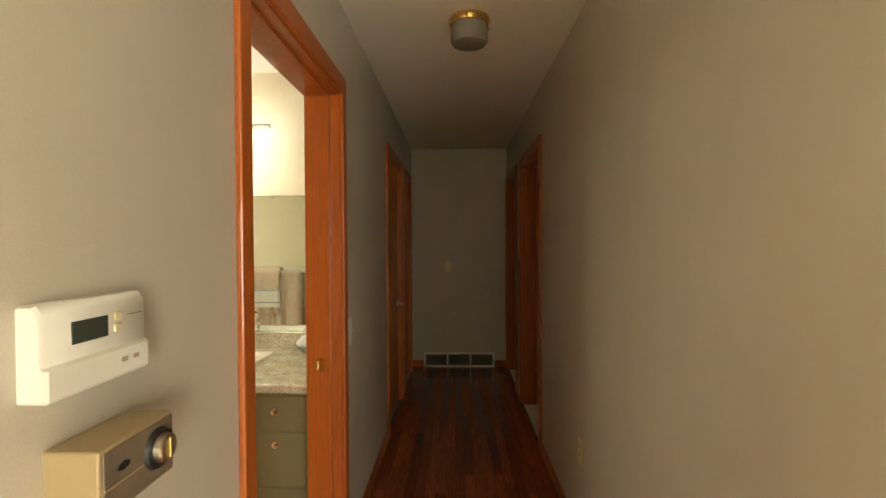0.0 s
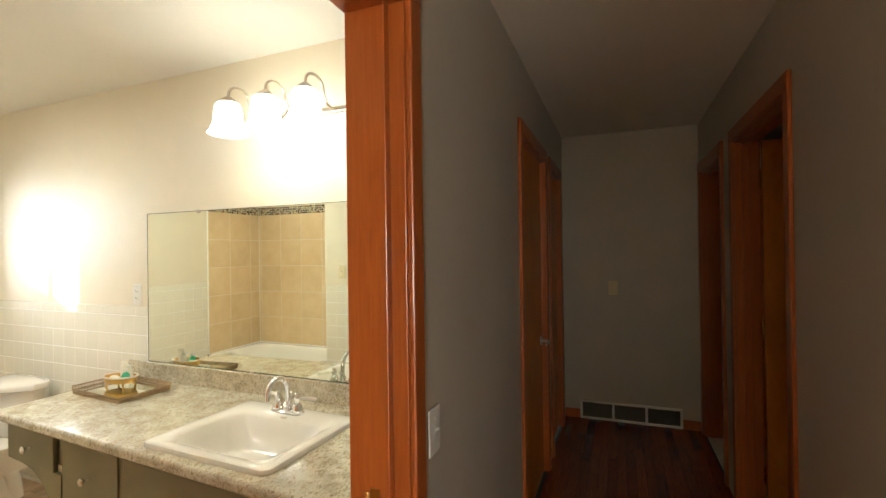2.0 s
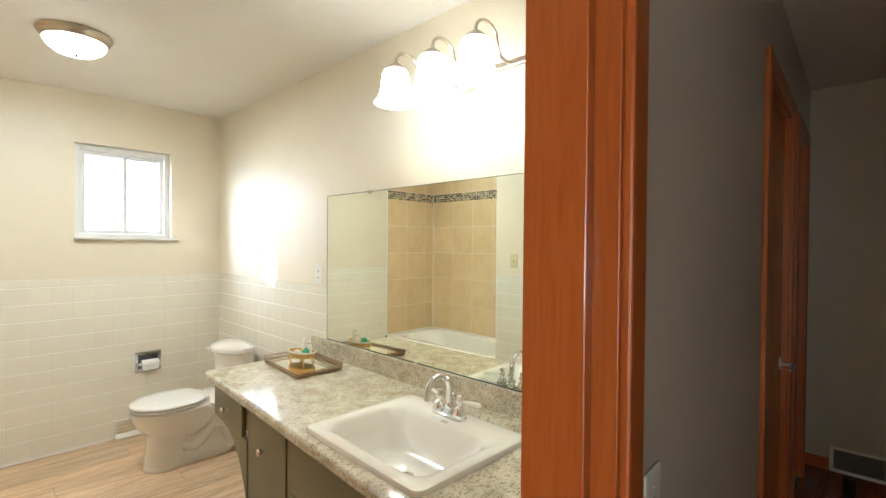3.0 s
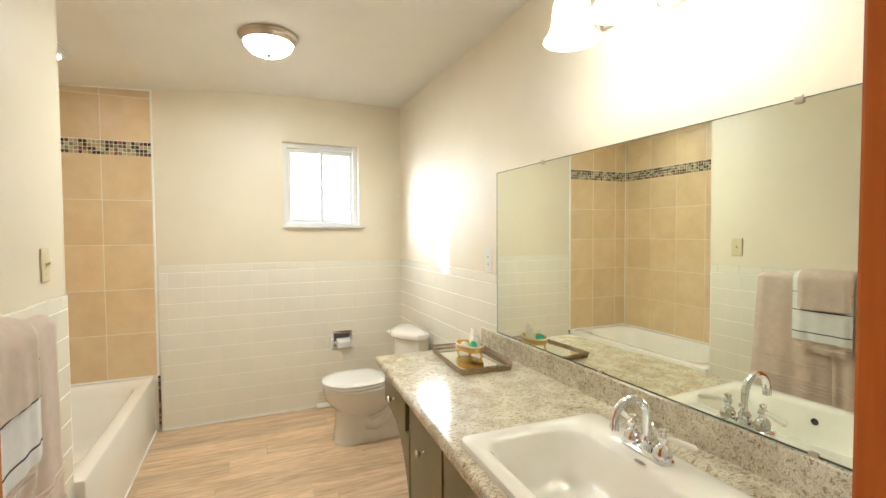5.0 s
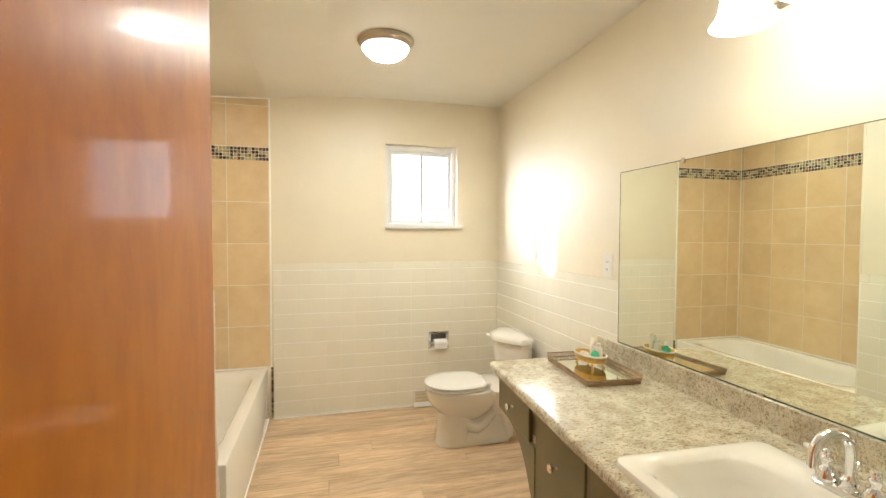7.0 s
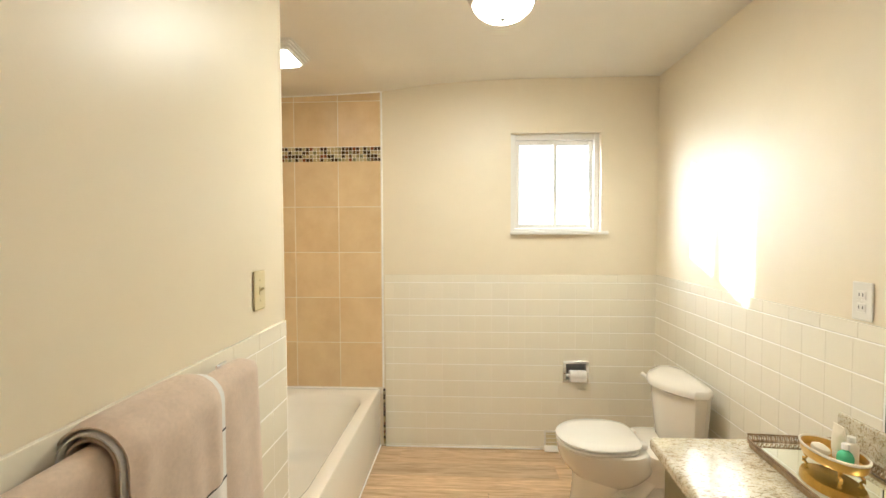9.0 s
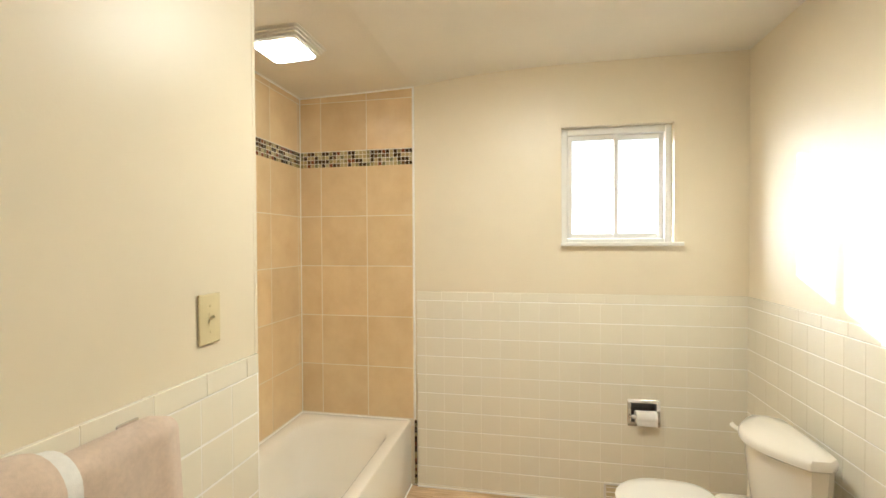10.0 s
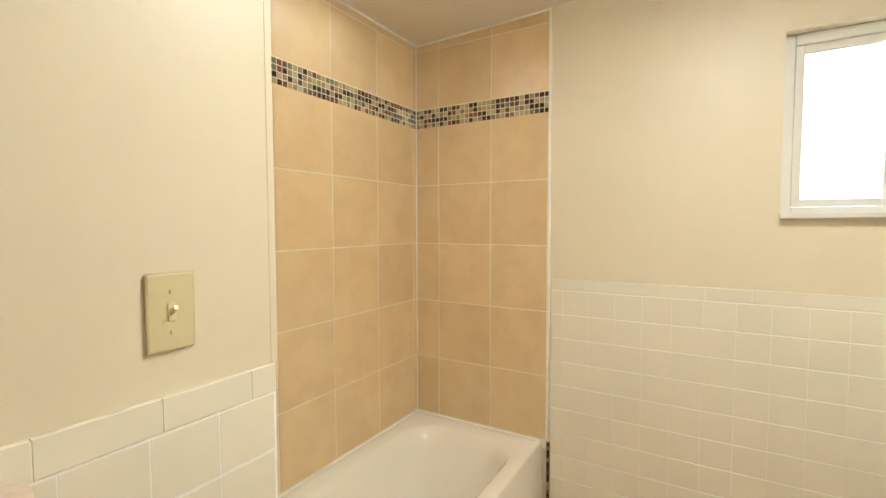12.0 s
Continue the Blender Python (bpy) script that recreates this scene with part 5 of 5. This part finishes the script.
part("bottle_body", lathe(bmesh.new(), [(0.001, 0.0), (0.016, 0.0), (0.017, 0.003), (0.017, 0.050), (0.012, 0.057), (0.008, 0.060)], 20, cap_end=True), M_CREAM, bottle_2, "", True)
part("cap", lathe(bmesh.new(), [(0.010, 0.0605), (0.010, 0.075), (0.001, 0.076)], 16, cap_start=True), M_WHITE_PLASTIC, bottle_2, "white cap", True)

glass_dish = thing("glass_dish", pose(-0.645, 2.862, CT), "small grey glass dish with a folded white cloth", "dish")
part("bowl", lathe(bmesh.new(), [(0.001, 0.0), (0.038, 0.0), (0.044, 0.004), (0.066, 0.030), (0.082, 0.046), (0.085, 0.050), (0.081, 0.051), (0.062, 0.034), (0.040, 0.010), (0.001, 0.008)], 32), node_material("grey_glass", (0.36, 0.42, 0.42), 0.08, spread=0.06, scale=20.0, coat=0.5), glass_dish, "grey pressed glass bowl", True)
part("cloth", lathe(bmesh.new(), [(0.060, 0.036), (0.078, 0.050), (0.076, 0.060), (0.062, 0.078), (0.046, 0.096), (0.020, 0.104), (0.001, 0.105)], 26, (0, 0, 0), 1.0, 0.9, True), M_WHITE_TOWEL, glass_dish, "folded white cloth", True)

# ---- tiles, planks and strips ----
T, G = 0.1095, (0.0006, 0.0042)
CAP = 1.1132
# field behind the tiles, then the pieces
bed = bmesh.new()
for y0, y1, z0, z1 in ((1.206, TP[0], 0.0, CAP + 0.050), (TP[1], NORTH, 0.0, CAP + 0.050), (TP[0], TP[1], 0.0, TP[2]), (TP[0], TP[1], TP[3], CAP + 0.050)):
    box(bed, (WEST, y0, z0), (WEST + 0.0088, y1, z1))
part("grout_bed", bed, M_GROUT, wall_west)
holder_rect = (TP[0] - 0.03 - 1.206, TP[1] + 0.03 - 1.206, TP[2] - 0.03, TP[3] + 0.03)
lay("tile", wall_west, (WEST + 0.002, 1.206, CAP), (0, 1, 0), (0, 0, 1), 0, NORTH - 1.206 - 0.008, 0.0, 0.0545, 0.152, 0.0545, G, 0.009, M_WHITE_TILE, 0.0018)
# rows counted down from the cap


def tile_rows(parent, origin, across, width, offset, skip=()):
    """White square tiles from the floor to the cap, and the cap's longer tiles above them."""
    rows = 10
    base = CAP - rows * T
    up = (0, 0, 1)
    o = Vector(origin)
    lay("tile", parent, o + Vector((0, 0, base)), across, up, 0, width, 0, rows * T, T, T, G, 0.008, M_WHITE_TILE, 0.0012, lambda r: offset, [(s[0], s[1], s[2] - base, s[3] - base) for s in skip])
    if base > 0.012:
        lay("tile", parent, o + Vector((0, 0, 0.001)), across, up, 0, width, 0, base, T, base, G, 0.008, M_WHITE_TILE, 0.0012, lambda r: offset)


tile_rows(wall_west, (WEST + 0.002, 1.206, 0), (0, 1, 0), NORTH - 1.206 - 0.008, T - 0.055)
tp_tiles = [o for o in wall_west.children if o.name.startswith("tile") and TP[0] - 0.105 < o.matrix_basis.translation.y < TP[1] and TP[2] - 0.105 < o.matrix_basis.translation.z < TP[3]]
for o in tp_tiles:
    # cut round the paper holder's recess
    m = o.matrix_basis.copy()
    a0, b0 = m.translation.y, m.translation.z
    a1, b1 = a0 + T - G[0], b0 + T - G[1]
    if a0 > TP[1] or a1 < TP[0] or b0 > TP[3] or b1 < TP[2]:
        continue
    bpy.data.objects.remove(o)
    ma, mb = max(a0, TP[0]), min(a1, TP[1])
    for p0, p1, q0, q1 in ((a0, TP[0], b0, b1), (TP[1], a1, b0, b1), (ma, mb, b0, TP[2]), (ma, mb, TP[3], b1)):
        if p1 - p0 > 0.004 and q1 - q0 > 0.004:
            cut = new("tile", piece_mesh(p1 - p0, q1 - q0, 0.008, 0.0008, M_WHITE_TILE, "tile"))
            cut.parent = wall_west
            cut.matrix_basis = Matrix.Translation((0, p0 - a0, q0 - b0)) @ m

part("grout_bed", boxed((WEST, NORTH - 0.0088, 0.0), (MX0 - 0.003, NORTH, CAP + 0.050)), M_GROUT, wall_north)
NW = MX0 - 0.003 - WEST
lay("tile", wall_north, (WEST + 0.011, NORTH - 0.002, CAP), (1, 0, 0), (0, 0, 1), 0, NW - 0.011, 0, 0.0545, 0.152, 0.0545, G, 0.009, M_WHITE_TILE, 0.0018)
tile_rows(wall_north, (WEST + 0.011, NORTH - 0.002, 0), (1, 0, 0), NW - 0.011, 0.03)

SCAP = -0.018
part("grout_bed", boxed((TUB_E, SOUTH, 0.0), (EAST - 0.03, SOUTH + 0.0096, CAP + 0.032)), M_GROUT, wall_south)
SWID = EAST - 0.03 - TUB_E
lay("tile", wall_south, (EAST - 0.03, SOUTH + 0.002, CAP + SCAP), (-1, 0, 0), (0, 0, 1), 0, SWID, 0, 0.0545, 0.152, 0.0545, (0.0013, 0.0024), 0.009, M_WHITE_TILE, 0.0009, lambda r: 0.152 - (SWID - 0.052) % 0.152)
tile_rows(wall_south, (EAST - 0.03, SOUTH + 0.002, SCAP), (-1, 0, 0), SWID, T - (SWID - 0.004) % T)

# tub surround: large beige tiles with a mosaic band
BAND0, BAND1, ROW = 1.916, 2.016, 0.304
W_Y1 = 1.186


def surround(parent, origin, across, width, offset, first):
    o, up = Vector(origin), (0, 0, 1)
    z = 1.0105 - 2 * ROW
    sh = lambda r: offset
    lay("tile", parent, o + Vector((0, 0, z)), across, up, 0, width, 0, 5 * ROW, 0.2965, ROW, 0.004, 0.009, M_TUB_TILE, 0.0012, sh)
    lay("mosaic_tile", parent, o + Vector((0, 0, BAND0 + 0.002)), across, up, 0, width, 0, BAND1 - BAND0 - 0.004, 0.0242, 0.024, 0.003, 0.0092, M_MOSAIC, 0.001)
    lay("tile", parent, o + Vector((0, 0, BAND1)), across, up, 0, width, 0, 0.298, 0.2965, 0.298, 0.004, 0.009, M_TUB_TILE, 0.0012, sh)
    lay("tile", parent, o + Vector((0, 0, BAND1 + 0.298)), across, up, 0, width, 0, HIGH - BAND1 - 0.310, 0.2965, 0.2, 0.004, 0.009, M_TUB_TILE, 0.0012, sh)


part("tile_bed", boxed((WEST, TUB_S, 0.36), (WEST + 0.0100, W_Y1, HIGH - 0.003)), M_TUB_GROUT, wall_west)
part("tile_bed", boxed((WEST, TUB_S, 0.36), (TUB_E, TUB_S + 0.0100, HIGH - 0.003)), M_TUB_GROUT, wall_tub_south)
part("tile_bed", boxed((TUB_E - 0.0100, TUB_S, 0.36), (TUB_E, SOUTH - 0.002, HIGH - 0.003)), M_TUB_GROUT, wall_tub_east)
surround(wall_west, (WEST + 0.002, TUB_S + 0.010, 0), (0, 1, 0), W_Y1 - TUB_S - 0.012, 0.2965 - 0.140, 0)
surround(wall_tub_south, (TUB_E - 0.010, TUB_S + 0.002, 0), (-1, 0, 0), TUB_E - WEST - 0.024, 0.2965 - ((TUB_E - WEST - 0.024 - 0.325) % 0.2965), 0)
surround(wall_tub_east, (TUB_E - 0.002, SOUTH - 0.006, 0), (0, -1, 0), SOUTH - TUB_S - 0.022, 0.0, 0)
part("edge_bead", boxed((WEST, W_Y1, 0.40), (WEST + 0.012, W_Y1 + 0.009, HIGH - 0.004), 0.002), M_GROUT, wall_west, "white caulk edge of the tile")
part("ceiling_bead", sweep(bmesh.new(), [(WEST + 0.0135, y, ceiling_at(y) - 0.004) for y in (TUB_S + 0.004, 0.85, W_Y1)], 0.0055, 8), M_GROUT, wall_west, "white caulk line", True)
part("ceiling_bead", boxed((WEST + 0.02, TUB_S + 0.0115, ceiling_at(TUB_S) - 0.009), (TUB_E - 0.012, TUB_S + 0.018, ceiling_at(TUB_S) + 0.002)), M_GROUT, wall_tub_south, "white caulk line")
part("corner_bead", boxed((WEST + 0.0112, TUB_S + 0.0112, 0.396), (WEST + 0.0152, TUB_S + 0.0152, HIGH - 0.011)), M_GROUT, wall_tub_south, "white caulk line")
part("tub_bead", boxed((WEST + 0.0112, TUB_S + 0.0112, 0.392), (TUB_E - 0.012, TUB_S + 0.0185, 0.400), 0.002), M_GROUT, wall_tub_south, "white caulk line")
part("tub_bead", boxed((WEST + 0.0112, TUB_S + 0.019, 0.392), (WEST + 0.0185, 1.155, 0.400), 0.002), M_GROUT, wall_west, "white caulk line")
part("floor_bead", boxed((WEST + 0.0103, 1.206, 0.0), (WEST + 0.017, 2.24, 0.012), 0.003), M_GROUT, wall_west, "white caulk line along the floor")
lay("mosaic_tile", wall_west, (WEST + 0.002, 1.186, 0.012), (0, 1, 0), (0, 0, 1), 0, 0.0185, 0, 0.382, 0.0185, 0.0191, 0.0045, 0.0092, M_MOSAIC, 0.001)
part("corner_trim", boxed((TUB_E - 0.010, SOUTH - 0.002, 0.40), (TUB_E - 0.0005, SOUTH + 0.0005, HIGH - 0.003), 0.002), M_WALL, wall_south, "painted corner bead")

# bathroom planks run from side to side
rnd = random.Random(7)
starts = [rnd.uniform(0, 1.2) for _ in range(60)]
FX0, FX1, FY0, FY1 = WEST + 0.004, EAST + 0.045, 1.128, NORTH
lay("plank", floor_bath, (FX1, FY0, -0.006), (0, 1, 0), (-1, 0, 0), 0, FY1 - FY0, 0, FX1 - FX0, 1.22, 0.152, 0.0012, 0.006, M_BATH_FLOOR, 0.0006, lambda r: starts[r])
part("threshold", boxed((EAST + 0.042, 1.36, -0.006), (EAST + 0.125, 2.15, 0.006), 0.003), M_HALL_FLOOR, floor_bath, "dark wooden threshold")

# hall strips run along the hall, each of several boards
starts_2 = [rnd.uniform(0, 0.9) for _ in range(60)]
lay("strip", floor_hall, (0.0, HALL_START, -0.012), (0, 1, 0), (-1, 0, 0), 0, HALL_END - HALL_START, -HALL_W, 0.0, 0.92, 0.0575, 0.0009, 0.012, M_HALL_FLOOR, 0.0006, lambda r: starts_2[r])

part("floor_bead", boxed((WEST + 0.02, NORTH - 0.024, 0.0), (-1.985, NORTH - 0.0112, 0.030), 0.004), M_GROUT, wall_north, "white strip along the floor")
part("corner_bead", boxed((TUB_E - 0.0135, SOUTH - 0.008, CAP + 0.037), (TUB_E + 0.002, SOUTH + 0.0010, HIGH - 0.004), 0.001, 1), M_WALL, wall_south, "painted caulk edge")
